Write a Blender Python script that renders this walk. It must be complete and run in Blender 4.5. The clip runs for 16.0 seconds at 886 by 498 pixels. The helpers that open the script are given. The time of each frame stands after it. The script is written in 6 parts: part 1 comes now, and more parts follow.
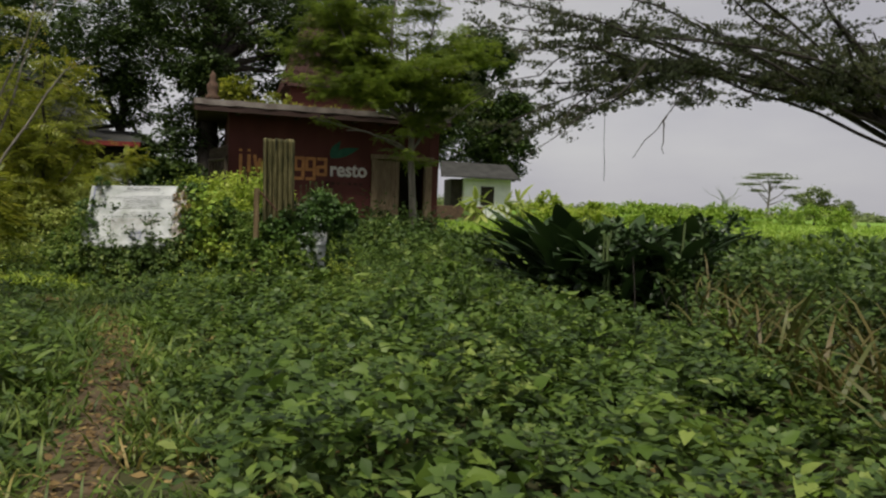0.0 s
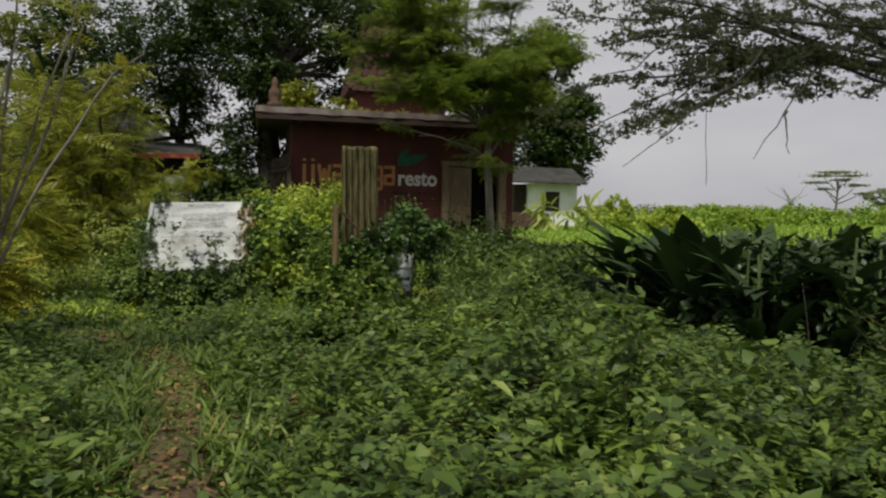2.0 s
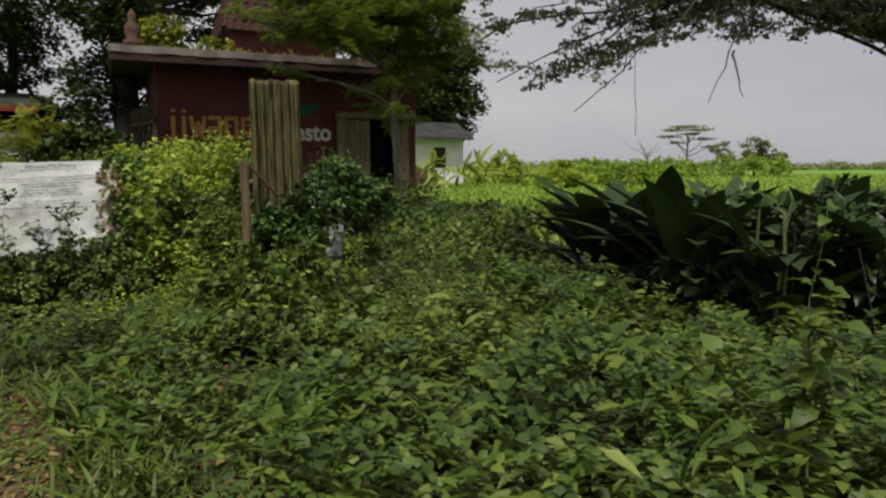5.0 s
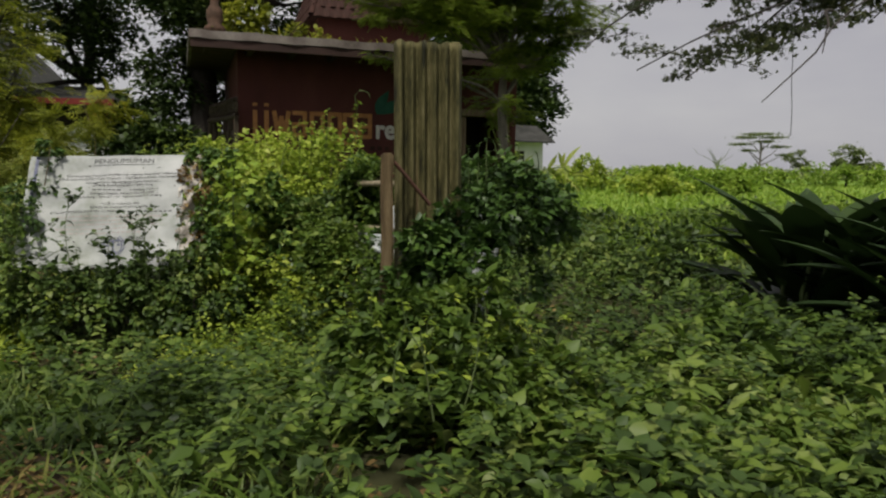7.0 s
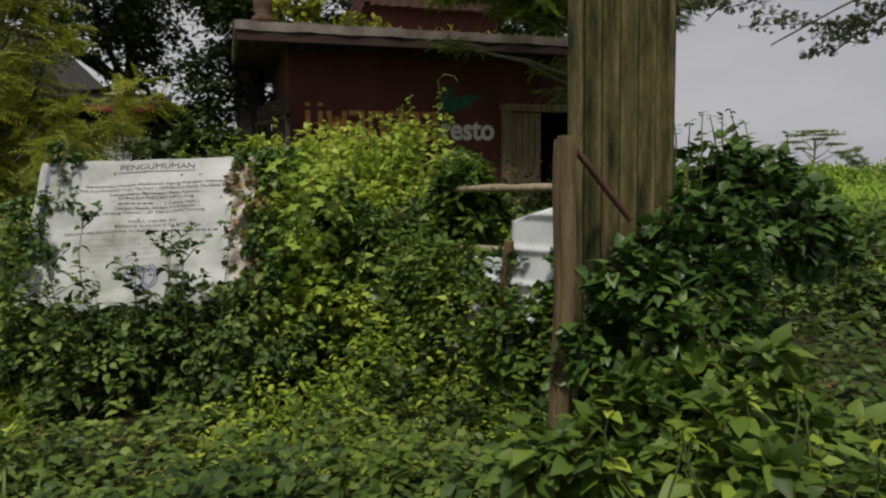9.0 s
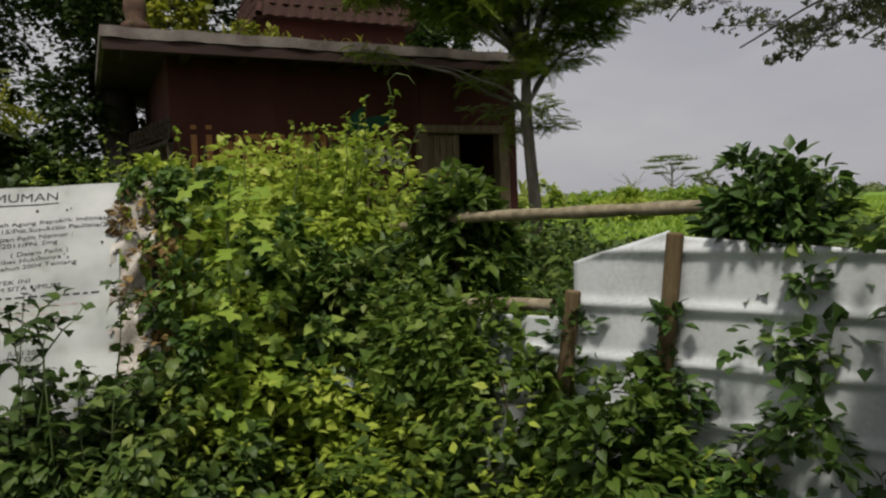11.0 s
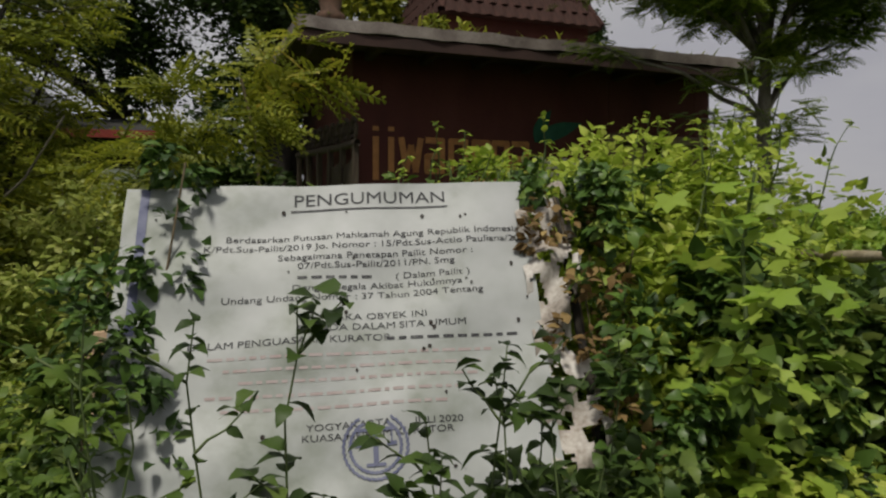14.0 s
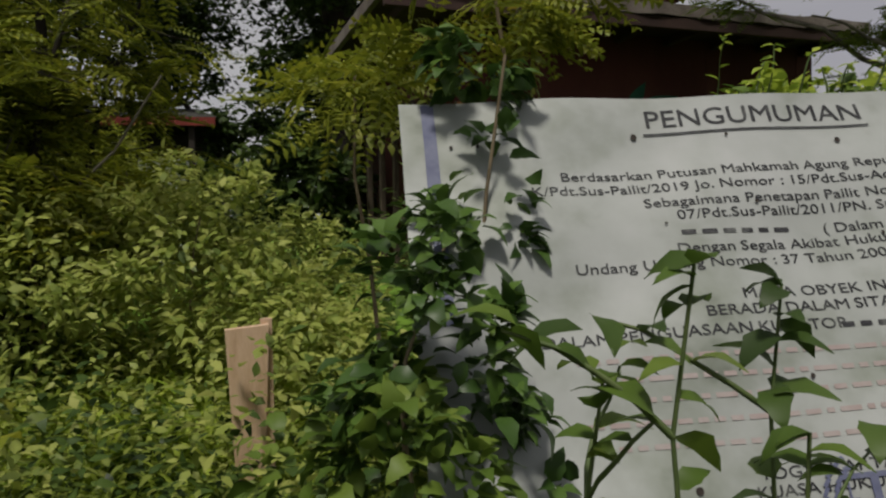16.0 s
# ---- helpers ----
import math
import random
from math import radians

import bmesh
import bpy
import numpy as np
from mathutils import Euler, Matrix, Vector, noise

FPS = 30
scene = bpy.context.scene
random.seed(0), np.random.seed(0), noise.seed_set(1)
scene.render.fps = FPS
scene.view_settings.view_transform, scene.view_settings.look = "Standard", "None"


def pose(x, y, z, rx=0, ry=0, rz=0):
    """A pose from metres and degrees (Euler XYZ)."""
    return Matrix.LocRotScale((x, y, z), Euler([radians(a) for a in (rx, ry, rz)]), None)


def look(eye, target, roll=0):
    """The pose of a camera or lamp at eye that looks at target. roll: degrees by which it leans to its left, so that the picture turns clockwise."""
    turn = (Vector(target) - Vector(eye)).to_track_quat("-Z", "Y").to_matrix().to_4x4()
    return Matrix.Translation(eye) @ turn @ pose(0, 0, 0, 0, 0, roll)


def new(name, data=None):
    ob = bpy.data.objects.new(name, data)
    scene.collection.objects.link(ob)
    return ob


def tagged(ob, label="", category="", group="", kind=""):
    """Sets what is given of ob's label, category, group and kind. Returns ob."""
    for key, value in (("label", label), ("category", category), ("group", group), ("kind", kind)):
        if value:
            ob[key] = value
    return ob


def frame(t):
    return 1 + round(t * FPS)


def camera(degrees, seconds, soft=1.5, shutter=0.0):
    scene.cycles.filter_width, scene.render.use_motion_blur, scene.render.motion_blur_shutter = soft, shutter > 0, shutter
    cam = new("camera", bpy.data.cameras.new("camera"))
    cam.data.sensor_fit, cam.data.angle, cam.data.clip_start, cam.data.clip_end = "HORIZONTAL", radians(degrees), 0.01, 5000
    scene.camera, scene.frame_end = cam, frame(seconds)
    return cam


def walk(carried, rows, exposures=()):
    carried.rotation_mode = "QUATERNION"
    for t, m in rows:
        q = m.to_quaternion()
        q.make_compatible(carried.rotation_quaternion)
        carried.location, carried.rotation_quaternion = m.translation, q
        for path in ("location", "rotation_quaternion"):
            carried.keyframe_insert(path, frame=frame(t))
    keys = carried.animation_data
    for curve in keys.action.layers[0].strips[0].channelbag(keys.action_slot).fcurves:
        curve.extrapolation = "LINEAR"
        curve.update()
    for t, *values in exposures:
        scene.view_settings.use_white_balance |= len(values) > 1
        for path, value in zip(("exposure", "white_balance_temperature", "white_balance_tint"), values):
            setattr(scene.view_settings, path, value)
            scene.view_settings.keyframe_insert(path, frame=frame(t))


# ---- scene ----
cam = camera(62.9, 16.0, soft=2.3)
PATH = [
    (0, (-1.999, -1.694, 1.553), (-1.683, 0.278, 1.438), 2.0),
    (0.5, (-2.089, -1.479, 1.586), (-1.852, 0.505, 1.497), 2.5),
    (1, (-2.208, -1.038, 1.628), (-1.945, 0.944, 1.572), 1.9),
    (1.5, (-2.32, -0.59, 1.661), (-2.086, 1.394, 1.578), 1.4),
    (2, (-2.42, -0.147, 1.666), (-2.247, 1.843, 1.561), 1.0),
    (2.5, (-2.516, 0.2, 1.661), (-2.27, 2.183, 1.575), 0.4),
    (3, (-2.642, 0.588, 1.663), (-2.361, 2.565, 1.538), 0.4),
    (3.5, (-2.778, 0.748, 1.649), (-2.47, 2.718, 1.486), 0.0),
    (3.7, (-2.812, 0.809, 1.644), (-2.426, 2.762, 1.457), 0.3),
    (5.8, (-3.159, 2.743, 1.624), (-2.629, 4.659, 1.405), -0.1),
    (6, (-3.247, 2.929, 1.59), (-2.802, 4.868, 1.381), 0.0),
    (6.5, (-3.295, 3.429, 1.57), (-2.974, 5.391, 1.35), -1.0),
    (7, (-3.378, 3.848, 1.601), (-3.01, 5.804, 1.396), 0.8),
    (7.5, (-3.504, 4.257, 1.564), (-3.233, 6.226, 1.348), 0.9),
    (8, (-3.535, 4.638, 1.558), (-3.218, 6.598, 1.321), 0.4),
    (8.5, (-3.581, 5.193, 1.569), (-3.259, 7.152, 1.324), 0.6),
    (9, (-3.673, 5.578, 1.568), (-3.42, 7.553, 1.379), -0.4),
    (9.2, (-3.706, 5.707, 1.58), (-3.425, 7.678, 1.383), -1.1),
    (11.3, (-4.125, 7.404, 1.551), (-3.535, 9.312, 1.447), -2.2),
    (11.5, (-4.182, 7.499, 1.551), (-3.613, 9.412, 1.426), -2.3),
    (12, (-4.417, 7.728, 1.548), (-3.918, 9.659, 1.399), -2.0),
    (12.5, (-4.685, 7.951, 1.536), (-4.294, 9.903, 1.348), -0.6),
    (13, (-4.851, 8.269, 1.575), (-4.527, 10.235, 1.41), 0.1),
    (13.5, (-5.068, 8.465, 1.576), (-4.737, 10.433, 1.444), 0.2),
    (14, (-5.322, 8.633, 1.593), (-4.951, 10.597, 1.525), 0.1),
    (14.5, (-5.521, 8.891, 1.536), (-5.152, 10.856, 1.505), 0.9),
    (15, (-5.682, 9.212, 1.537), (-5.369, 11.183, 1.416), 0.8),
    (15.5, (-5.898, 9.449, 1.552), (-5.579, 11.415, 1.38), -0.8),
    (16, (-6.117, 9.667, 1.442), (-5.79, 11.638, 1.367), -0.9),
]
walk(cam, [(t, look(eye, target, roll)) for t, eye, target, roll in PATH], exposures=[(0, -0.52), (3.7, -0.53), (7, -0.66), (12, -0.74), (14, -0.86), (16, -0.94)])

# ---- light ----
world = bpy.data.worlds.new("overcast_sky")
scene.world = world
world.use_nodes = True
wn, wl = world.node_tree.nodes, world.node_tree.links
sky = wn.new("ShaderNodeTexSky")
sky.sky_type, sky.sun_disc = "NISHITA", False
sky.sun_elevation, sky.sun_rotation = radians(65), radians(203)
sky.dust_density, sky.ozone_density = 4.0, 1.0
grey = wn.new("ShaderNodeHueSaturation")
grey.inputs["Saturation"].default_value = 0.14
cloud = wn.new("ShaderNodeMix")
cloud.data_type = "RGBA"
cloud.inputs[0].default_value = 0.72
haze = wn.new("ShaderNodeTexNoise")
haze.inputs["Scale"].default_value, haze.inputs["Detail"].default_value = 2.2, 5
stretch = wn.new("ShaderNodeMapping")
stretch.inputs["Scale"].default_value = (1, 1, 3.2)
where = wn.new("ShaderNodeTexCoord")
tone = wn.new("ShaderNodeValToRGB")
for k, (p, c) in zip(tone.color_ramp.elements, ((0.32, (0.76, 0.745, 0.83, 1)), (0.66, (1.0, 0.985, 1.0, 1)))):
    k.position, k.color = p, c
swell = wn.new("ShaderNodeVectorMath")
swell.operation = "SCALE"
height = wn.new("ShaderNodeSeparateXYZ")
fade = wn.new("ShaderNodeMapRange")
fade.inputs[1].default_value, fade.inputs[2].default_value = 0.0, 0.9
fade.inputs[3].default_value, fade.inputs[4].default_value = 8.7, 6.2
wl.new(where.outputs["Generated"], height.inputs[0])
wl.new(height.outputs[2], fade.inputs[0])
wl.new(fade.outputs[0], swell.inputs["Scale"])
wl.new(where.outputs["Generated"], stretch.inputs[0])
wl.new(stretch.outputs[0], haze.inputs["Vector"])
wl.new(haze.outputs[0], tone.inputs[0])
wl.new(tone.outputs[0], swell.inputs[0])
wl.new(swell.outputs[0], cloud.inputs[7])
wl.new(sky.outputs[0], grey.inputs["Color"])
wl.new(grey.outputs[0], cloud.inputs[6])
wl.new(cloud.outputs[2], wn["Background"].inputs["Color"])
wn["Background"].inputs["Strength"].default_value = 0.116
sun_data = bpy.data.lights.new("sun", "SUN")
sun_data.energy, sun_data.angle, sun_data.color = 5.0, radians(9), (1.0, 0.95, 0.84)
sun = new("sun", sun_data)
sun.matrix_world = look((-4, -5.5, 22), (0, 4, 0))
rng = np.random.default_rng(11)


# ---- materials ----
def mat_base(name, rough=0.8, metal=0.0, spec=0.4):
    m = bpy.data.materials.new(name)
    m.use_nodes = True
    nt = m.node_tree
    b = nt.nodes["Principled BSDF"]
    b.inputs["Roughness"].default_value = rough
    b.inputs["Metallic"].default_value = metal
    b.inputs["Specular IOR Level"].default_value = spec
    return m, nt, b


def ramp_node(nt, stops):
    r = nt.nodes.new("ShaderNodeValToRGB")
    e = r.color_ramp.elements
    while len(e) < len(stops):
        e.new(0.5)
    for k, (p, c) in zip(e, stops):
        k.position, k.color = p, (*c, 1)
    return r


def leaf_mat(name, stops, rough=0.5, glow=0.3, single=False):
    """Leaf: colour varies from leaf to leaf, with fine blotches and some light let through."""
    m, nt, b = mat_base(name, rough, 0, 0.32)
    geo = nt.nodes.new("ShaderNodeObjectInfo" if single else "ShaderNodeNewGeometry")
    n = nt.nodes.new("ShaderNodeTexNoise")
    n.inputs["Scale"].default_value, n.inputs["Detail"].default_value = 0.9, 3
    mixv = nt.nodes.new("ShaderNodeMath")
    mixv.operation = "MULTIPLY_ADD"
    mixv.inputs[1].default_value, mixv.inputs[2].default_value = 1.3, -0.5
    addv = nt.nodes.new("ShaderNodeMath")
    addv.operation, addv.use_clamp = "ADD", True
    r = ramp_node(nt, [(p, (1.46 * c[0], 1.36 * c[1], 0.88 * c[2])) for p, c in stops])
    tc = nt.nodes.new("ShaderNodeTexCoord")
    nt.links.new(tc.outputs["Object"], n.inputs["Vector"])
    nt.links.new(n.outputs[0], mixv.inputs[0])
    soften = nt.nodes.new("ShaderNodeMath")
    soften.operation = "MULTIPLY"
    soften.inputs[1].default_value = 0.7
    nt.links.new(geo.outputs["Random" if single else "Random Per Island"], soften.inputs[0])
    nt.links.new(soften.outputs[0], addv.inputs[0])
    nt.links.new(mixv.outputs[0], addv.inputs[1])
    nt.links.new(addv.outputs[0], r.inputs[0])
    nt.links.new(r.outputs[0], b.inputs["Base Color"])
    t = nt.nodes.new("ShaderNodeBsdfTranslucent")
    nt.links.new(r.outputs[0], t.inputs[0])
    mx = nt.nodes.new("ShaderNodeMixShader")
    mx.inputs[0].default_value = glow
    nt.links.new(b.outputs[0], mx.inputs[1])
    nt.links.new(t.outputs[0], mx.inputs[2])
    nt.links.new(mx.outputs[0], nt.nodes["Material Output"].inputs[0])
    return m


def rough_mat(name, stops, scale=4.0, rough=0.85, metal=0.0, bump=0.3, stretch=(1, 1, 1), detail=6, spec=0.3, fine=60.0):
    """Weathered surface: two scales of noise in colour, fine relief."""
    m, nt, b = mat_base(name, rough, metal, spec)
    tc = nt.nodes.new("ShaderNodeTexCoord")
    mp = nt.nodes.new("ShaderNodeMapping")
    mp.inputs["Scale"].default_value = stretch
    nt.links.new(tc.outputs["Object"], mp.inputs[0])
    n1, n2 = nt.nodes.new("ShaderNodeTexNoise"), nt.nodes.new("ShaderNodeTexNoise")
    n1.inputs["Scale"].default_value, n1.inputs["Detail"].default_value = scale, detail
    n2.inputs["Scale"].default_value, n2.inputs["Detail"].default_value = fine, 3
    for n in (n1, n2):
        nt.links.new(mp.outputs[0], n.inputs["Vector"])
    mx = nt.nodes.new("ShaderNodeMix")
    mx.inputs[0].default_value = 0.3
    nt.links.new(n1.outputs[0], mx.inputs[2])
    nt.links.new(n2.outputs[0], mx.inputs[3])
    r = ramp_node(nt, stops)
    nt.links.new(mx.outputs[0], r.inputs[0])
    nt.links.new(r.outputs[0], b.inputs["Base Color"])
    bp = nt.nodes.new("ShaderNodeBump")
    bp.inputs["Strength"].default_value, bp.inputs["Distance"].default_value = bump, 0.01
    nt.links.new(mx.outputs[0], bp.inputs["Height"])
    nt.links.new(bp.outputs[0], b.inputs["Normal"])
    return m


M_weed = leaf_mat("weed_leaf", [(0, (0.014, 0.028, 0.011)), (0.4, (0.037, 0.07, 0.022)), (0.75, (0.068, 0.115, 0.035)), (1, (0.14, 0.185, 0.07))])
M_mid = leaf_mat("fresh_leaf", [(0, (0.024, 0.05, 0.013)), (0.5, (0.066, 0.118, 0.027)), (0.85, (0.115, 0.175, 0.043)), (1, (0.17, 0.23, 0.08))], glow=0.35)
# Yellow-green young leaf; some sunlight is put into its raised colour.
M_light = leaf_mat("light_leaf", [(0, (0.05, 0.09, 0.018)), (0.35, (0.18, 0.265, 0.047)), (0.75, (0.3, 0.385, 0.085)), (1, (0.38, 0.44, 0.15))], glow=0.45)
# Leaf paled further: haze and glare are put into its colour.
M_pale = leaf_mat("glare_pale_leaf", [(0, (0.06, 0.1, 0.03)), (0.35, (0.2, 0.26, 0.085)), (0.75, (0.3, 0.35, 0.14)), (1, (0.38, 0.42, 0.21))], glow=0.45)
M_vine = leaf_mat("vine_leaf", [(0, (0.015, 0.035, 0.012)), (0.5, (0.035, 0.075, 0.022)), (0.85, (0.07, 0.13, 0.035)), (1, (0.17, 0.24, 0.07))], rough=0.42, glow=0.22)
M_dark = leaf_mat("dark_leaf", [(0, (0.01, 0.022, 0.01)), (0.6, (0.02, 0.042, 0.016)), (1, (0.04, 0.07, 0.025))], rough=0.4, glow=0.1)
M_strap = leaf_mat("strap_leaf", [(0, (0.01, 0.022, 0.01)), (0.55, (0.02, 0.042, 0.016)), (1, (0.042, 0.072, 0.026))], rough=0.55, glow=0.1, single=True)
M_feather = leaf_mat("feather_leaf", [(0, (0.055, 0.095, 0.02)), (0.5, (0.12, 0.18, 0.032)), (1, (0.2, 0.26, 0.055))], glow=0.5)
M_olive = leaf_mat("olive_leaf", [(0, (0.06, 0.085, 0.015)), (0.5, (0.145, 0.18, 0.026)), (0.9, (0.24, 0.26, 0.042)), (1, (0.28, 0.24, 0.05))], glow=0.4)
M_tree = leaf_mat("tree_leaf", [(0, (0.012, 0.025, 0.01)), (0.6, (0.03, 0.055, 0.018)), (1, (0.07, 0.11, 0.03))], glow=0.25)
M_canopy = leaf_mat("canopy_leaf", [(0, (0.02, 0.03, 0.02)), (0.6, (0.04, 0.055, 0.03)), (1, (0.08, 0.09, 0.04))], glow=0.3)
M_grass = leaf_mat("grass_blade", [(0, (0.025, 0.05, 0.014)), (0.5, (0.06, 0.1, 0.024)), (0.9, (0.11, 0.155, 0.04)), (1, (0.25, 0.2, 0.1))], glow=0.35)
M_lawn = leaf_mat("field_grass", [(0, (0.095, 0.175, 0.032)), (0.5, (0.165, 0.265, 0.048)), (1, (0.26, 0.35, 0.09))], glow=0.4)
M_dry = leaf_mat("dry_grass", [(0, (0.03, 0.045, 0.015)), (0.4, (0.06, 0.07, 0.025)), (0.8, (0.085, 0.068, 0.034)), (1, (0.08, 0.1, 0.035))], glow=0.25)
M_dead = leaf_mat("dead_leaf", [(0, (0.05, 0.035, 0.02)), (0.6, (0.12, 0.08, 0.045)), (1, (0.22, 0.17, 0.1))], rough=0.8, glow=0.15)
# Distant trees: base colour lightened so that haze is put into it.
M_far = leaf_mat("hazed_far_green", [(0, (0.07, 0.1, 0.06)), (0.6, (0.11, 0.15, 0.08)), (1, (0.16, 0.2, 0.11))], rough=0.9, glow=0.2)
M_dirt = rough_mat("trodden_dirt", [(0.25, (0.03, 0.024, 0.012)), (0.5, (0.08, 0.055, 0.03)), (0.75, (0.16, 0.11, 0.065))], 5.0, 0.95, 0, 0.8)
M_bark = rough_mat("grey_bark", [(0.25, (0.075, 0.065, 0.052)), (0.5, (0.17, 0.152, 0.122)), (0.75, (0.29, 0.265, 0.215))], 9.0, 0.9, 0, 0.7, (1, 1, 0.25))
M_darkbark = rough_mat("dark_bark", [(0.25, (0.02, 0.017, 0.015)), (0.6, (0.05, 0.042, 0.035)), (0.8, (0.08, 0.07, 0.055))], 9.0, 0.9, 0, 0.7, (1, 1, 0.3))
M_stem = rough_mat("green_stem", [(0.3, (0.06, 0.1, 0.03)), (0.7, (0.13, 0.16, 0.06))], 14.0, 0.6, 0, 0.2)
M_twig = rough_mat("dry_twig", [(0.3, (0.1, 0.075, 0.045)), (0.7, (0.2, 0.16, 0.1))], 14.0, 0.85, 0, 0.3)
M_wall = rough_mat("maroon_plaster", [(0.25, (0.06, 0.02, 0.017)), (0.5, (0.095, 0.03, 0.024)), (0.72, (0.125, 0.045, 0.036)), (0.85, (0.18, 0.09, 0.075))], 1.6, 0.85, 0, 0.25, (1, 1, 0.5))
M_slab = rough_mat("mossy_concrete", [(0.25, (0.07, 0.055, 0.05)), (0.5, (0.19, 0.16, 0.145)), (0.75, (0.33, 0.3, 0.27))], 3.0, 0.95, 0, 0.6)
# Dark brown for soffit, fascia and rafters, darker than the slab.
M_soffit = rough_mat("dark_soffit", [(0.25, (0.03, 0.02, 0.018)), (0.6, (0.06, 0.035, 0.03)), (0.8, (0.1, 0.06, 0.05))], 2.0, 0.95, 0, 0.4)
M_tile = rough_mat("clay_tile", [(0.25, (0.014, 0.01, 0.008)), (0.5, (0.05, 0.022, 0.017)), (0.75, (0.105, 0.044, 0.032))], 3.0, 0.9, 0, 0.5)
M_wood = rough_mat("weathered_wood", [(0.25, (0.1, 0.07, 0.04)), (0.5, (0.19, 0.14, 0.085)), (0.75, (0.29, 0.23, 0.15))], 6.0, 0.85, 0, 0.5, (6, 6, 0.6))
M_post = rough_mat("brown_post_wood", [(0.25, (0.05, 0.035, 0.018)), (0.5, (0.13, 0.09, 0.045)), (0.75, (0.24, 0.18, 0.1))], 6.0, 0.85, 0, 0.6, (5, 5, 0.5))
M_brace = rough_mat("rusty_brace", [(0.3, (0.05, 0.025, 0.018)), (0.7, (0.12, 0.055, 0.035))], 8.0, 0.85, 0, 0.5)
M_corr = rough_mat("mossy_corrugated_sheet", [(0.34, (0.016, 0.016, 0.007)), (0.45, (0.062, 0.057, 0.02)), (0.56, (0.125, 0.11, 0.045)), (0.72, (0.21, 0.185, 0.095))], 7.0, 0.85, 0, 0.6, (2.2, 2.2, 0.5), fine=40)
M_zinc = rough_mat("zinc_sheet", [(0.2, (0.32, 0.33, 0.33)), (0.5, (0.58, 0.6, 0.62)), (0.8, (0.76, 0.78, 0.8))], 2.5, 0.68, 0.05, 0.2, spec=0.35)
M_bamboo = rough_mat("old_bamboo", [(0.25, (0.09, 0.075, 0.045)), (0.5, (0.24, 0.2, 0.13)), (0.75, (0.42, 0.37, 0.27))], 7.0, 0.6, 0, 0.3, (0.5, 4, 4))
M_banner = rough_mat("vinyl_banner", [(0.3, (0.1, 0.115, 0.085)), (0.4, (0.24, 0.26, 0.23)), (0.5, (0.33, 0.345, 0.335)), (0.65, (0.39, 0.4, 0.4))], 2.3, 0.5, 0, 0.25, spec=0.4, detail=9, fine=11)
M_ragged = rough_mat("rotten_vinyl", [(0.25, (0.09, 0.07, 0.055)), (0.45, (0.35, 0.31, 0.27)), (0.7, (0.66, 0.64, 0.6))], 9.0, 0.75, 0, 0.5)
M_white = rough_mat("white_wash", [(0.25, (0.6, 0.6, 0.6)), (0.7, (0.82, 0.82, 0.83))], 2.0, 0.8, 0, 0.1)
M_greyroof = rough_mat("grey_sheet_roof", [(0.25, (0.025, 0.027, 0.024)), (0.7, (0.07, 0.068, 0.065))], 2.0, 0.95, 0, 0.2, spec=0.1)
M_redtrim = rough_mat("red_trim", [(0.3, (0.13, 0.022, 0.016)), (0.7, (0.24, 0.036, 0.026))], 3.0, 0.6, 0, 0.1)
# Near-black brown: shade put into colour for doorway, openings and holes.
M_shade = rough_mat("shade_brown", [(0.3, (0.02, 0.016, 0.014)), (0.7, (0.05, 0.04, 0.035))], 3.0, 0.95, 0, 0.1)
M_board = rough_mat("bare_board", [(0.25, (0.42, 0.27, 0.16)), (0.5, (0.58, 0.4, 0.27)), (0.75, (0.68, 0.5, 0.36))], 5.0, 0.8, 0, 0.3, (4, 4, 0.6))
M_orange = rough_mat("orange_paint", [(0.25, (0.28, 0.13, 0.055)), (0.6, (0.52, 0.24, 0.08)), (0.8, (0.62, 0.36, 0.17))], 6.0, 0.7, 0, 0.1)
M_cream = rough_mat("cream_paint", [(0.25, (0.5, 0.47, 0.43)), (0.7, (0.74, 0.71, 0.66))], 6.0, 0.7, 0, 0.1)
M_leafsign = rough_mat("green_paint", [(0.25, (0.012, 0.07, 0.045)), (0.7, (0.03, 0.13, 0.08))], 6.0, 0.7, 0, 0.1)
M_ink = rough_mat("faded_black_ink", [(0.3, (0.014, 0.014, 0.017)), (0.55, (0.035, 0.035, 0.04)), (0.7, (0.13, 0.135, 0.13))], 18.0, 0.6, 0, 0.0)
M_redink = rough_mat("faded_red_ink", [(0.3, (0.3, 0.23, 0.22)), (0.7, (0.37, 0.33, 0.32))], 18.0, 0.6, 0, 0.0)
M_blueink = rough_mat("blue_ink", [(0.3, (0.09, 0.1, 0.18)), (0.7, (0.17, 0.18, 0.26))], 18.0, 0.6, 0, 0.0)
M_terra = rough_mat("terracotta", [(0.3, (0.045, 0.03, 0.02)), (0.7, (0.14, 0.08, 0.055))], 8.0, 0.85, 0, 0.4)
M_plastic = rough_mat("plastic_scrap", [(0.3, (0.1, 0.115, 0.11)), (0.7, (0.25, 0.28, 0.28))], 6.0, 0.4, 0, 0.3)


# ---- geometry helpers ----
def smooth01(v, a, b):
    t = np.clip((v - a) / (b - a), 0, 1)
    return t * t * (3 - 2 * t)


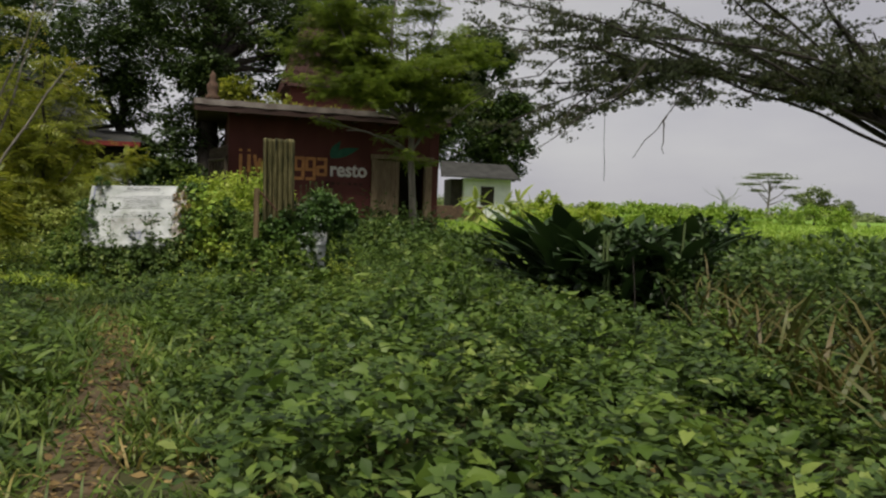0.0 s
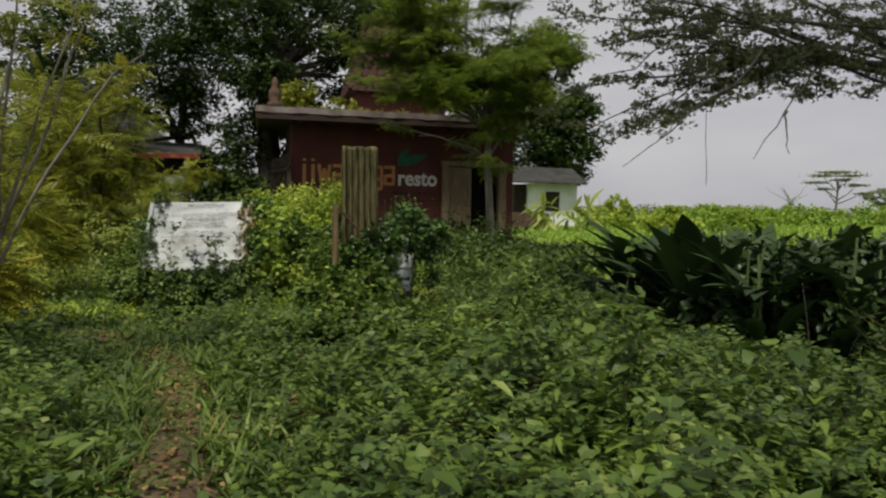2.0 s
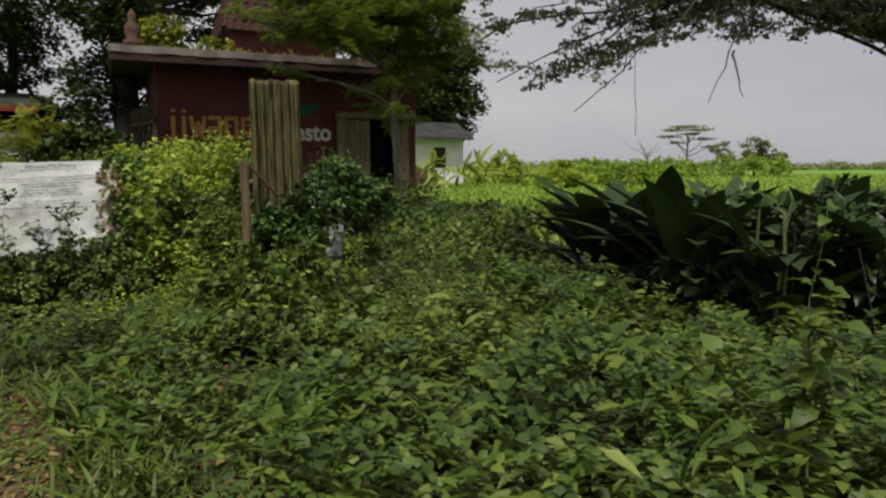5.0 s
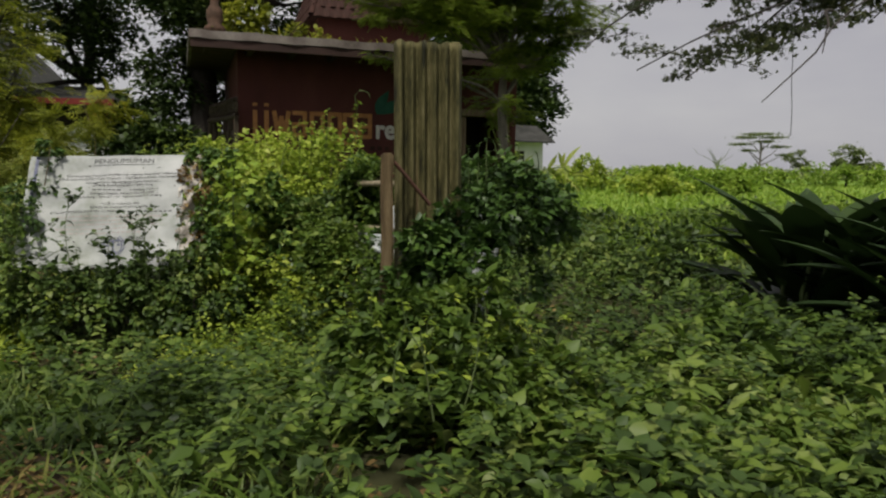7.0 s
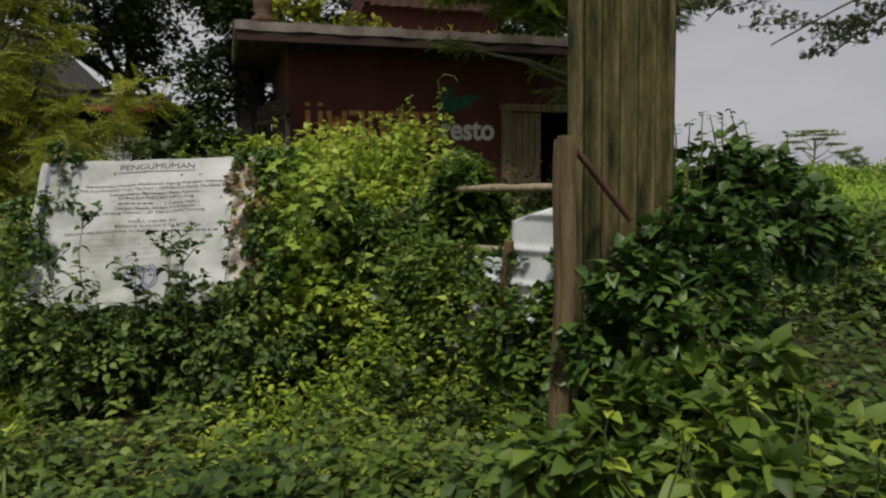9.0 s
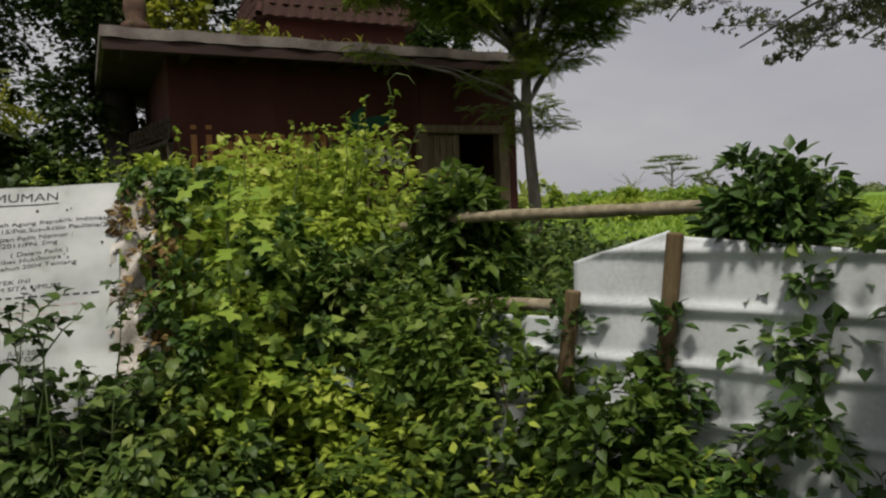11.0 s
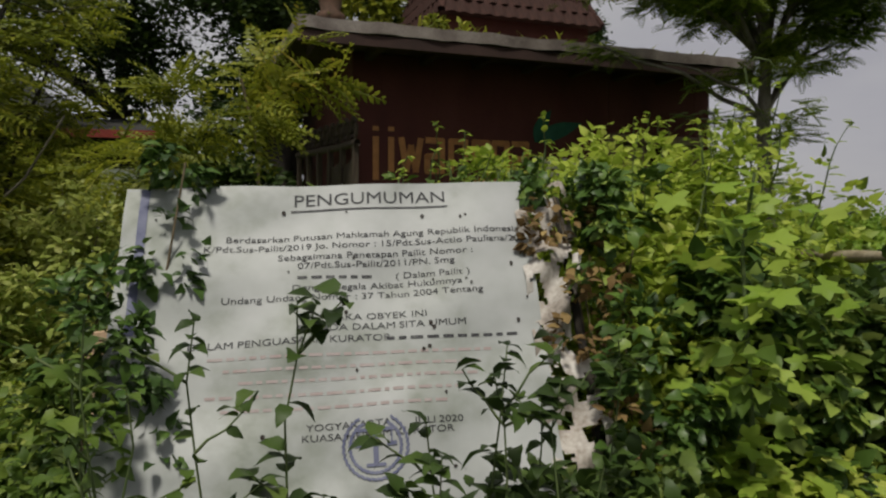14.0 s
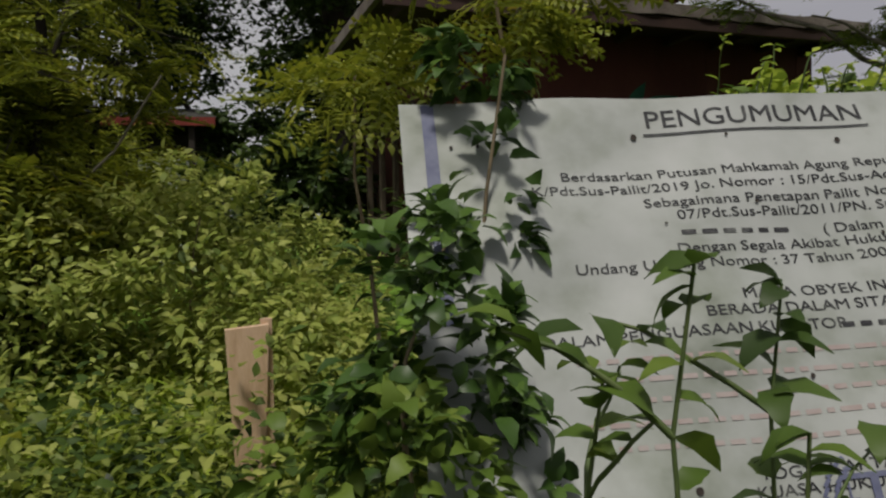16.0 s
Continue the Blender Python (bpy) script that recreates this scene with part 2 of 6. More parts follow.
def ground_z(x, y):
    """Height of the ground."""
    x, y = np.asarray(x, float), np.asarray(y, float)
    z = 0.2 - 0.12 * smooth01(y, 3, 10) * smooth01(-x, 2, 5) + 0.5 * smooth01(y, 11.5, 17.5) + 0.004 * np.clip(y - 18, 0, 250)
    near = 1 - smooth01(np.abs(y - 10), 40, 90)
    return z + near * (0.035 * np.sin(1.7 * x + 0.6 * y) * np.cos(1.1 * y - 0.4 * x) + 0.02 * np.sin(4.1 * x - 2.3 * y))


def gz(x, y):
    return float(ground_z(x, y))


def to_mesh(name, V, F, mat, smooth=False):
    V, F = np.asarray(V, np.float32), np.asarray(F, np.int32)
    me = bpy.data.meshes.new(name)
    n, k = F.shape
    me.vertices.add(len(V))
    me.vertices.foreach_set("co", V.ravel())
    me.loops.add(n * k)
    me.loops.foreach_set("vertex_index", F.ravel())
    me.polygons.add(n)
    me.polygons.foreach_set("loop_start", np.arange(n, dtype=np.int32) * k)
    if smooth:
        me.polygons.foreach_set("use_smooth", np.ones(n, bool))
    me.update(calc_edges=True)
    me.materials.append(mat)
    return me


def join(pieces):
    Vs, Fs, o = [], [], 0
    for V, F in pieces:
        Vs.append(np.asarray(V, float))
        Fs.append(np.asarray(F, int) + o)
        o += len(V)
    return np.vstack(Vs), np.vstack(Fs)


def thing(name, label, category, at=(0, 0, 0), group="", kind=""):
    ob = new(name)
    ob.location = at
    ob.empty_display_size = 0.1
    return tagged(ob, label, category, group, kind)


def part(name, data, mat, parent, label=""):
    """Links a bmesh, (V, F) pair or mesh as one object under its thing, in the thing's own space."""
    if isinstance(data, bmesh.types.BMesh):
        me = bpy.data.meshes.new(name)
        data.to_mesh(me)
        data.free()
        me.materials.append(mat)
    elif isinstance(data, tuple):
        me = to_mesh(name, *data, mat, True)
    else:
        me = data
    ob = new(name, me)
    ob.parent = parent
    if label:
        ob["label"] = label
    return ob


def box(x0, x1, y0, y1, z0, z1, bevel=0.01, seg=1, jitter=0.0):
    bm = bmesh.new()
    bmesh.ops.create_cube(bm, size=1)
    for v in bm.verts:
        v.co = ((x0 + x1) / 2 + v.co.x * (x1 - x0), (y0 + y1) / 2 + v.co.y * (y1 - y0), (z0 + z1) / 2 + v.co.z * (z1 - z0))
    if bevel:
        bmesh.ops.bevel(bm, geom=bm.edges[:], offset=bevel, segments=seg, affect="EDGES")
    if jitter:
        for v in bm.verts:
            v.co += Vector((rng.normal(), rng.normal(), rng.normal())) * jitter
    return bm


def tube(points, radii, sides=6):
    """A round limb along points, in quads."""
    P, R = np.asarray(points, float), np.asarray(radii, float)
    T = np.gradient(P, axis=0)
    T /= np.linalg.norm(T, axis=1)[:, None] + 1e-9
    ref = np.where(np.abs(T[:, 2:3]) > 0.9, [[1.0, 0, 0]], [[0, 0, 1.0]])
    A = np.cross(T, ref)
    A /= np.linalg.norm(A, axis=1)[:, None] + 1e-9
    B = np.cross(T, A)
    a = np.linspace(0, 2 * np.pi, sides, endpoint=False)
    V = P[:, None] + R[:, None, None] * (np.cos(a)[None, :, None] * A[:, None] + np.sin(a)[None, :, None] * B[:, None])
    n = len(P)
    i, j = np.meshgrid(np.arange(n - 1), np.arange(sides), indexing="ij")
    k = (j + 1) % sides
    F = np.stack([i * sides + j, i * sides + k, (i + 1) * sides + k, (i + 1) * sides + j], -1).reshape(-1, 4)
    return V.reshape(-1, 3), F


def bent(p0, p1, n=6, sag=0.0, wob=0.03):
    """Points of a slightly crooked line."""
    p0, p1 = np.asarray(p0, float), np.asarray(p1, float)
    t = np.linspace(0, 1, n)[:, None]
    L = np.linalg.norm(p1 - p0)
    P = p0 + (p1 - p0) * t
    P[:, 2] += (sag * 4 * t * (1 - t))[:, 0]
    w = sum(rng.normal(0, 0.8 * wob * L / k, (1, 3)) * np.sin(k * np.pi * t) for k in (1, 2, 3, 5))
    return P + w


def unit(a):
    return a / (np.linalg.norm(a, axis=-1, keepdims=True) + 1e-9)


# leaf shapes: across, along, out of the blade
LEAF = (np.array([(0, 0, 0), (-0.3, 0.34, 0.07), (0.3, 0.34, 0.07), (0, 0.45, 0.0), (-0.19, 0.7, 0.02), (0.19, 0.7, 0.02), (0, 1, -0.12)]),
        np.array([(0, 2, 3), (0, 3, 1), (3, 2, 5), (3, 4, 1), (3, 5, 6), (3, 6, 4)]))
HEART = (np.array([(0, 0.08, 0), (-0.2, -0.1, 0.04), (0.2, -0.1, 0.04), (-0.42, 0.22, 0.1), (0.42, 0.22, 0.1), (0, 0.45, 0), (-0.26, 0.62, 0.04), (0.26, 0.62, 0.04), (0, 1.05, -0.12)]),
         np.array([(0, 5, 3), (0, 3, 1), (0, 4, 5), (0, 2, 4), (5, 6, 3), (5, 4, 7), (5, 8, 6), (5, 7, 8)]))
LEAF4 = (np.array([(0, 0, 0), (-0.26, 0.32, 0.05), (0.26, 0.32, 0.05), (-0.17, 0.66, 0.0), (0.17, 0.66, 0.0), (0, 1, -0.12)]), np.array([(0, 2, 1), (1, 2, 4), (1, 4, 3), (3, 4, 5)]))
BLADE3 = (np.array([(-0.05, 0, 0), (0.05, 0, 0), (-0.04, 0.6, 0.0), (0.04, 0.6, 0.0), (0, 1, -0.18)]), np.array([(0, 1, 3), (0, 3, 2), (2, 3, 4)]))
SMALL = (np.array([(0, 0, 0), (-0.28, 0.45, 0.05), (0.28, 0.45, 0.05), (0, 1, -0.05)]), np.array([(0, 2, 1), (1, 2, 3)]))
BLADE = (np.array([(-0.05, 0, 0), (0.05, 0, 0), (-0.045, 0.4, 0.03), (0.045, 0.4, 0.03), (-0.03, 0.75, -0.06), (0.03, 0.75, -0.06), (0, 1, -0.25)]),
         np.array([(0, 1, 3), (0, 3, 2), (2, 3, 5), (2, 5, 4), (4, 5, 6)]))


def strap_shape(n=8, width=0.085):
    V, F = [], []
    for i in range(n + 1):
        t = i / n
        w = width * (0.25 + 1.1 * math.sin(math.pi * min(1, t * 0.9 + 0.08)) ** 0.8) * (1 - t ** 6)
        drop = -0.32 * t ** 2.2
        V += [(-w, t, drop + 0.25 * w), (0, t, drop - 0.1 * w), (w, t, drop + 0.25 * w)]
    for i in range(n):
        a = 3 * i
        F += [(a, a + 1, a + 4), (a, a + 4, a + 3), (a + 1, a + 2, a + 5), (a + 1, a + 5, a + 4)]
    return np.array(V), np.array(F)


def frond_shape(pairs=9, length=0.26, width=0.085, droop=0.25):
    V, F = [], []
    for i in range(pairs):
        t = 0.12 + 0.86 * i / (pairs - 1)
        L = length * math.sin(math.pi * (0.18 + 0.74 * (i + 0.5) / pairs))
        z = -droop * t * t
        for s in (-1, 1):
            o = len(V)
            V += [(0, t, z), (s * L * 0.5, t + 0.18 * L - width * 0.5, z + 0.02), (s * L * 0.5, t + 0.18 * L + width * 0.5, z + 0.02), (s * L, t + 0.4 * L, z - 0.03)]
            F += [(o, o + 1, o + 2), (o + 1, o + 3, o + 2)]
    o = len(V)
    V += [(-0.008, 0, 0), (0.008, 0, 0), (0, 0.55, -droop * 0.3), (0, 1, -droop)]
    F += [(o, o + 1, o + 2), (o, o + 2, o + 3)]
    return np.array(V), np.array(F)


def fine_leaf_shape(n=6, width=0.3):
    """A curved blade with a midrib, for plants that come close."""
    V, F = [], []
    for i in range(n + 1):
        t = i / n
        w = width * math.sin(math.pi * t ** 0.72) ** 0.9 * (1.12 if i % 2 else 0.94) + 0.004
        z = 0.1 * math.sin(math.pi * t) - 0.22 * t * t
        V += [(-w, t - 0.02, z + 0.25 * w), (0, t + 0.01, z), (w, t - 0.02, z + 0.25 * w)]
    for i in range(n):
        for j in range(2):
            a = 3 * i + j
            F += [(a, a + 1, a + 4), (a, a + 4, a + 3)]
    return np.array(V), np.array(F)


FINE_LEAF = fine_leaf_shape()


def rosette_shape(n=5):
    V, F = [], []
    for k in range(n):
        a = k * 2.4
        r = np.array([(math.cos(a), math.sin(a)), (-math.sin(a), math.cos(a))])
        z0 = -0.12 * k
        for x, y, z in LEAF4[0]:
            p = r[1] * x * 1.1 + r[0] * (y * (0.5 + 0.12 * k))
            V.append((p[0], p[1], z0 + y * (0.3 - 0.07 * k) + z))
        F += [tuple(6 * k + i for i in f) for f in LEAF4[1]]
    V = np.array(V)
    return V[:, [0, 2, 1]] * [1, 1, -1], np.array(F)


def lobed_shape(lobes=5):
    """A broad leaf cut into pointed lobes, fanned out round its stalk."""
    V, n = [(0, 0.3, 0.0)], 4 * lobes
    for k in range(n + 1):
        a = -2.35 + 4.7 * k / n
        r = (0.62 if k % 4 == 2 else 0.5 if k % 2 else 0.4) * (1.12 - 0.16 * abs(a))
        V.append((r * math.sin(a), 0.3 + r * math.cos(a), 0.05 * math.cos(3 * a) - 0.2 * r * r))
    return np.array(V), np.array([(0, k + 2, k + 1) for k in range(n)])


LOBED = lobed_shape()
LANCE = (LEAF[0] * [0.5, 1, 1], LEAF[1])
STRAP = strap_shape()
ROSETTE = rosette_shape()
FROND = frond_shape(7, 0.27, 0.105)


def place(shape, P, D, U, S, W=None):
    """Copies of a leaf shape at points P, along D, facing U, of length S (and width factor W)."""
    V0, F0 = shape
    P, D, U = np.asarray(P, float), unit(np.asarray(D, float)), np.asarray(U, float)
    X = unit(np.cross(D, U))
    N = np.cross(X, D)
    S = np.broadcast_to(np.asarray(S, float), (len(P),))
    W = S if W is None else S * W
    V = (P[:, None] + V0[None, :, 0:1] * (X * W[:, None])[:, None] + V0[None, :, 1:2] * (D * S[:, None])[:, None]
         + V0[None, :, 2:3] * (N * S[:, None])[:, None])
    F = F0[None] + (np.arange(len(P)) * len(V0))[:, None, None]
    return V.reshape(-1, 3), F.reshape(-1, 3)


def noise2(x, y, s=1.0, seed=0.0):
    return (np.sin(1.3 * s * x + 2.1 * s * y + seed) + np.sin(2.7 * s * x - 1.9 * s * y + 1.7 * seed) + np.sin(-0.8 * s * x + 3.3 * s * y + 2.3 * seed)) / 3


def random_dirs(n, up=0.3, spread=1.0):
    a = rng.uniform(0, 2 * np.pi, n)
    return unit(np.stack([np.cos(a), np.sin(a), up + rng.normal(0, 0.35 * spread, n)], -1))


def mound_leaves(n, c, r, shape, size, fill=0.35, droop=0.25, lump=0.12, low=-0.2):
    """Leaves in tufts on and just inside a lumpy mound with centre c and half-axes r."""
    k = max(7, n // 34)
    u = unit(rng.normal(0, 1, (k * 3, 3)))
    u = u[u[:, 2] > low][:k]
    k = len(u)
    d = np.where(rng.random(k) < 0.3, rng.uniform(0.55, 0.85, k), 1 - fill * rng.random(k) ** 2)
    d *= 1 + lump * (np.sin(5 * u[:, 0] + 3 * u[:, 2] + c[0] * 3) + np.sin(7 * u[:, 1] - 4 * u[:, 2] + c[1])) * 0.8 + rng.normal(0, 0.05, k)
    C = np.asarray(c) + u * d[:, None] * np.asarray(r)
    rc = (0.05 + 0.17 * float(np.mean(r))) * rng.uniform(0.5, 1.3, k)
    g = rng.integers(0, k, n)
    v = unit(unit(rng.normal(0, 1, (n, 3))) + 0.7 * u[g])
    P = C[g] + v * (rc[g] * rng.random(n) ** 0.4)[:, None]
    D = unit(v * [1, 1, 0.5] + 0.3 * u[g] + rng.normal(0, 0.5, (n, 3)) + [0, 0, -droop])
    U = unit(0.6 * v + 0.5 * u[g] + [0, 0, 0.8] + rng.normal(0, 0.35, (n, 3)))
    return place(shape, P, D, U, size * rng.uniform(0.5, 1.25, n))


def blades(P, length, lean=0.45, width=1.0, shape=BLADE):
    n = len(P)
    a = rng.uniform(0, 2 * np.pi, n)
    D = unit(np.stack([np.cos(a) * lean, np.sin(a) * lean, np.ones(n)], -1) + rng.normal(0, 0.15, (n, 3)))
    U = unit(np.stack([np.cos(a), np.sin(a), 0.4 * np.ones(n)], -1))
    return place(shape, P, D, -U, length * rng.uniform(0.5, 1.2, n), width)


def on_ground(x, y, lift=0.0):
    return np.stack([x, y, ground_z(x, y) + lift], -1)


# ---- ground ----
def spread_axis(lo, hi, step, reach):
    mid = np.arange(lo, hi + step, step)
    out, s, v = [], step, hi
    while v < reach:
        s *= 1.35
        v += s
        out.append(v)
    return np.concatenate([(lo - (np.array(out) - hi))[::-1], mid, np.array(out)])


def ground_sheet():
    xs, ys = spread_axis(-14, 14, 0.35, 900), spread_axis(-6, 30, 0.35, 900)
    gx, gy = np.meshgrid(xs, ys, indexing="ij")
    V = np.stack([gx, gy, ground_z(gx, gy)], -1).reshape(-1, 3)
    i, j = np.meshgrid(np.arange(len(xs) - 1), np.arange(len(ys) - 1), indexing="ij")
    m = len(ys)
    F = np.stack([i * m + j, (i + 1) * m + j, (i + 1) * m + j + 1, i * m + j + 1], -1).reshape(-1, 4)
    mat, nt, b = mat_base("ground_soil_and_grass", 0.95, 0, 0.2)
    tc = nt.nodes.new("ShaderNodeTexCoord")
    sep = nt.nodes.new("ShaderNodeSeparateXYZ")
    nt.links.new(tc.outputs["Object"], sep.inputs[0])
    mr = nt.nodes.new("ShaderNodeMapRange")
    mr.inputs[1].default_value, mr.inputs[2].default_value = 12.5, 16.0
    nt.links.new(sep.outputs[1], mr.inputs[0])
    n1, n2 = nt.nodes.new("ShaderNodeTexNoise"), nt.nodes.new("ShaderNodeTexNoise")
    n1.inputs["Scale"].default_value, n1.inputs["Detail"].default_value = 2.5, 8
    n2.inputs["Scale"].default_value, n2.inputs["Detail"].default_value = 0.12, 5
    for n in (n1, n2):
        nt.links.new(tc.outputs["Object"], n.inputs["Vector"])
    soil = ramp_node(nt, [(0.3, (0.022, 0.024, 0.01)), (0.55, (0.05, 0.05, 0.02)), (0.75, (0.08, 0.07, 0.035))])
    green = ramp_node(nt, [(0.3, (0.1, 0.19, 0.025)), (0.55, (0.17, 0.29, 0.035)), (0.75, (0.22, 0.33, 0.06))])
    nt.links.new(n1.outputs[0], soil.inputs[0])
    nt.links.new(n2.outputs[0], green.inputs[0])
    mx = nt.nodes.new("ShaderNodeMix")
    mx.data_type = "RGBA"
    nt.links.new(mr.outputs[0], mx.inputs[0])
    nt.links.new(soil.outputs[0], mx.inputs[6])
    nt.links.new(green.outputs[0], mx.inputs[7])
    nt.links.new(mx.outputs[2], b.inputs["Base Color"])
    bp = nt.nodes.new("ShaderNodeBump")
    bp.inputs["Strength"].default_value = 0.6
    nt.links.new(n1.outputs[0], bp.inputs["Height"])
    nt.links.new(bp.outputs[0], b.inputs["Normal"])
    tagged(new("ground", to_mesh("ground", V, F, mat, True)), "overgrown soil running out into bright green field", "ground", kind="structure")


ground_sheet()
TRACK = np.array([(-2.45, -6.0), (-2.8, -1.0), (-3.12, 1.8), (-3.66, 4.4), (-3.95, 5.5), (-4.35, 6.7), (-4.8, 7.6), (-5.8, 8.5), (-7.5, 9.2)])


def track_dist(x, y):
    """Distance from the trodden line."""
    best = np.full(np.shape(x), 99.0)
    for (ax, ay), (bx, by) in zip(TRACK[:-1], TRACK[1:]):
        t = np.clip(((x - ax) * (bx - ax) + (y - ay) * (by - ay)) / ((bx - ax) ** 2 + (by - ay) ** 2), 0, 1)
        best = np.minimum(best, np.hypot(x - ax - t * (bx - ax), y - ay - t * (by - ay)))
    return best


def dirt_track():
    t = np.linspace(0, len(TRACK) - 1, 90)
    cx, cy = np.interp(t, range(len(TRACK)), TRACK[:, 0]), np.interp(t, range(len(TRACK)), TRACK[:, 1])
    rows = []
    for k, off in enumerate((-1, -0.55, -0.15, 0.2, 0.6, 1)):
        w = 0.19 + 0.06 * np.sin(t * 7 + 1.7 * k) + 0.03 * np.sin(t * 11.0 + 2 * k)
        x, y = cx + off * w, cy + off * w * 0.3
        rows.append(np.stack([x, y, ground_z(x, y) + (0.012 if abs(off) == 1 else 0.045)], -1))
    V = np.stack(rows, 1).reshape(-1, 3)
    i, j = np.meshgrid(np.arange(len(t) - 1), np.arange(5), indexing="ij")
    F = np.stack([i * 6 + j, i * 6 + j + 1, (i + 1) * 6 + j + 1, (i + 1) * 6 + j], -1).reshape(-1, 4)
    tagged(new("dirt_path", to_mesh("dirt_path", V, F, M_dirt, True)), "narrow trodden brown dirt path through weeds", "path", kind="structure")


dirt_track()


# ---- building ----
HX0, HX1, HY0, HY1, HZ0, HZ1 = -4.93, 1.03, 18.7, 22.9, 0.55, 3.94
HOUSE = pose(-4.76, 18.6, 0, 0, 0, 9.3) @ pose(5.0, -18.7, 0)


def wavy_slab(x0, x1, y0, y1, z0, z1, n=40):
    bm = box(x0, x1, y0, y1, z0, z1, 0)
    bmesh.ops.subdivide_edges(bm, edges=[e for e in bm.edges if abs(e.verts[0].co.x - e.verts[1].co.x) > 1], cuts=n)
    for v in bm.verts:
        v.co.z += 0.007 * math.sin(v.co.x * 5.1) + 0.006 * math.sin(v.co.x * 13)
        v.co.y += 0.012 * math.sin(v.co.x * 7.7 + v.co.z)
    return bm


def text_mesh(body, size, bold=0.0, depth=0.004, align="CENTER", squeeze=1.0):
    c = bpy.data.curves.new("lettering", "FONT")
    c.body, c.size, c.offset, c.extrude, c.align_x, c.resolution_u = body, size, bold, depth, align, 3
    ob = bpy.data.objects.new("lettering", c)
    scene.collection.objects.link(ob)
    me = bpy.data.meshes.new_from_object(ob.evaluated_get(bpy.context.evaluated_depsgraph_get()))
    bpy.data.objects.remove(ob)
    if squeeze != 1:
        me.transform(Matrix.Diagonal((squeeze, 1, 1, 1)))
    return me


def stroke_shape(strokes, t):
    """Plain painted shape made of straight bars (x0, z0, x1, z1), facing -y."""
    bm = bmesh.new()
    for x0, z0, x1, z1 in strokes:
        d = Vector((x1 - x0, 0, z1 - z0))
        L = d.length
        m = Matrix.Translation(((x0 + x1) / 2, 0, (z0 + z1) / 2)) @ Matrix.Rotation(-math.atan2(d.z, d.x), 4, "Y") @ Matrix.Diagonal((L + t * 0.6, 0.008, t, 1))
        bmesh.ops.create_cube(bm, size=1, matrix=m)
    return bm


def house():
    ob = thing("restaurant_building", "small abandoned maroon plaster building with flat concrete eave", "building")
    ob.matrix_world = HOUSE
    dx0, dx1, dz = -0.89, 0.72, 2.78
    part("wall", box(HX0, dx0, HY0, HY0 + 0.15, HZ0, HZ1, 0.012), M_wall, ob)
    part("wall", box(dx1, HX1, HY0, HY0 + 0.15, HZ0, HZ1, 0.012), M_wall, ob)
    part("wall", box(dx0 + 0.003, dx1 - 0.003, HY0 + 0.003, HY0 + 0.147, dz + 0.1, HZ1 - 0.002, 0), M_wall, ob)
    part("wall", box(HX0 + 0.003, HX0 + 0.15, HY0 + 0.152, HY1 - 0.15, HZ0, HZ1, 0), M_wall, ob)
    part("wall", box(HX1 - 0.15, HX1 - 0.003, HY0 + 0.152, HY1 - 0.15, HZ0, HZ1, 0), M_wall, ob)
    part("wall", box(HX0, HX1, HY1 - 0.148, HY1, HZ0, HZ1, 0), M_wall, ob)
    part("floor_slab", box(HX0 - 0.1, HX1 + 0.1, HY0 - 0.25, HY1 + 0.1, 0.35, HZ0 - 0.004, 0.02), M_slab, ob)
    part("eave_slab", wavy_slab(-5.82, 1.1, 17.77, 24.0, 3.955, 4.1), M_slab, ob, "stained concrete eave slab with moss")
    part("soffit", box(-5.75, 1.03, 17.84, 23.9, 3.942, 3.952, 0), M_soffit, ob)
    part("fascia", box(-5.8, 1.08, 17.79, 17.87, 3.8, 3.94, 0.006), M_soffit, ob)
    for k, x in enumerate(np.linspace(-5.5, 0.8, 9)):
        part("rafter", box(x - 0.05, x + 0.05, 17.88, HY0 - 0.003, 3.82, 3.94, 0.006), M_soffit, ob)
    # door
    frame_ob = part("door_frame", box(-0.99, -0.8, 18.62, 18.84, HZ0, 2.86, 0.01), M_wood, ob, "weathered pale timber door frame")
    part("jamb", box(0.61, 0.82, 18.62, 18.84, HZ0, 2.86, 0.01), M_wood, frame_ob)
    part("lintel", box(-1.02, 0.86, 18.6, 18.85, 2.862, 3.0, 0.012), M_wood, frame_ob)
    leaf_ob = part("door", box(-0.797, -0.15, 18.74, 18.755, HZ0 + 0.02, 2.85, 0), M_wood, ob, "weathered plank door leaf")
    for k in range(5):
        x = -0.797 + 0.129 * k
        part("plank", box(x + 0.003, x + 0.126, 18.71, 18.738, HZ0 + 0.02, 2.85, 0.006), M_wood, leaf_ob)
    # Added dark sheet across the room; stands in for shade behind the door.
    part("doorway_shade_sheet", box(HX0 + 0.2, HX1 - 0.2, 20.3, 20.35, HZ0, 3.93, 0), M_shade, ob)
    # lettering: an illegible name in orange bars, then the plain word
    rows = [(-4.61, "j"), (-4.39, "i"), (-4.24, "w"), (-3.86, "a"), (-3.5, "n"), (-3.14, "g"), (-2.83, "g"), (-2.52, "a")]
    b, w = 2.35, 0.27
    for x, kind in rows:
        top = b + 0.43
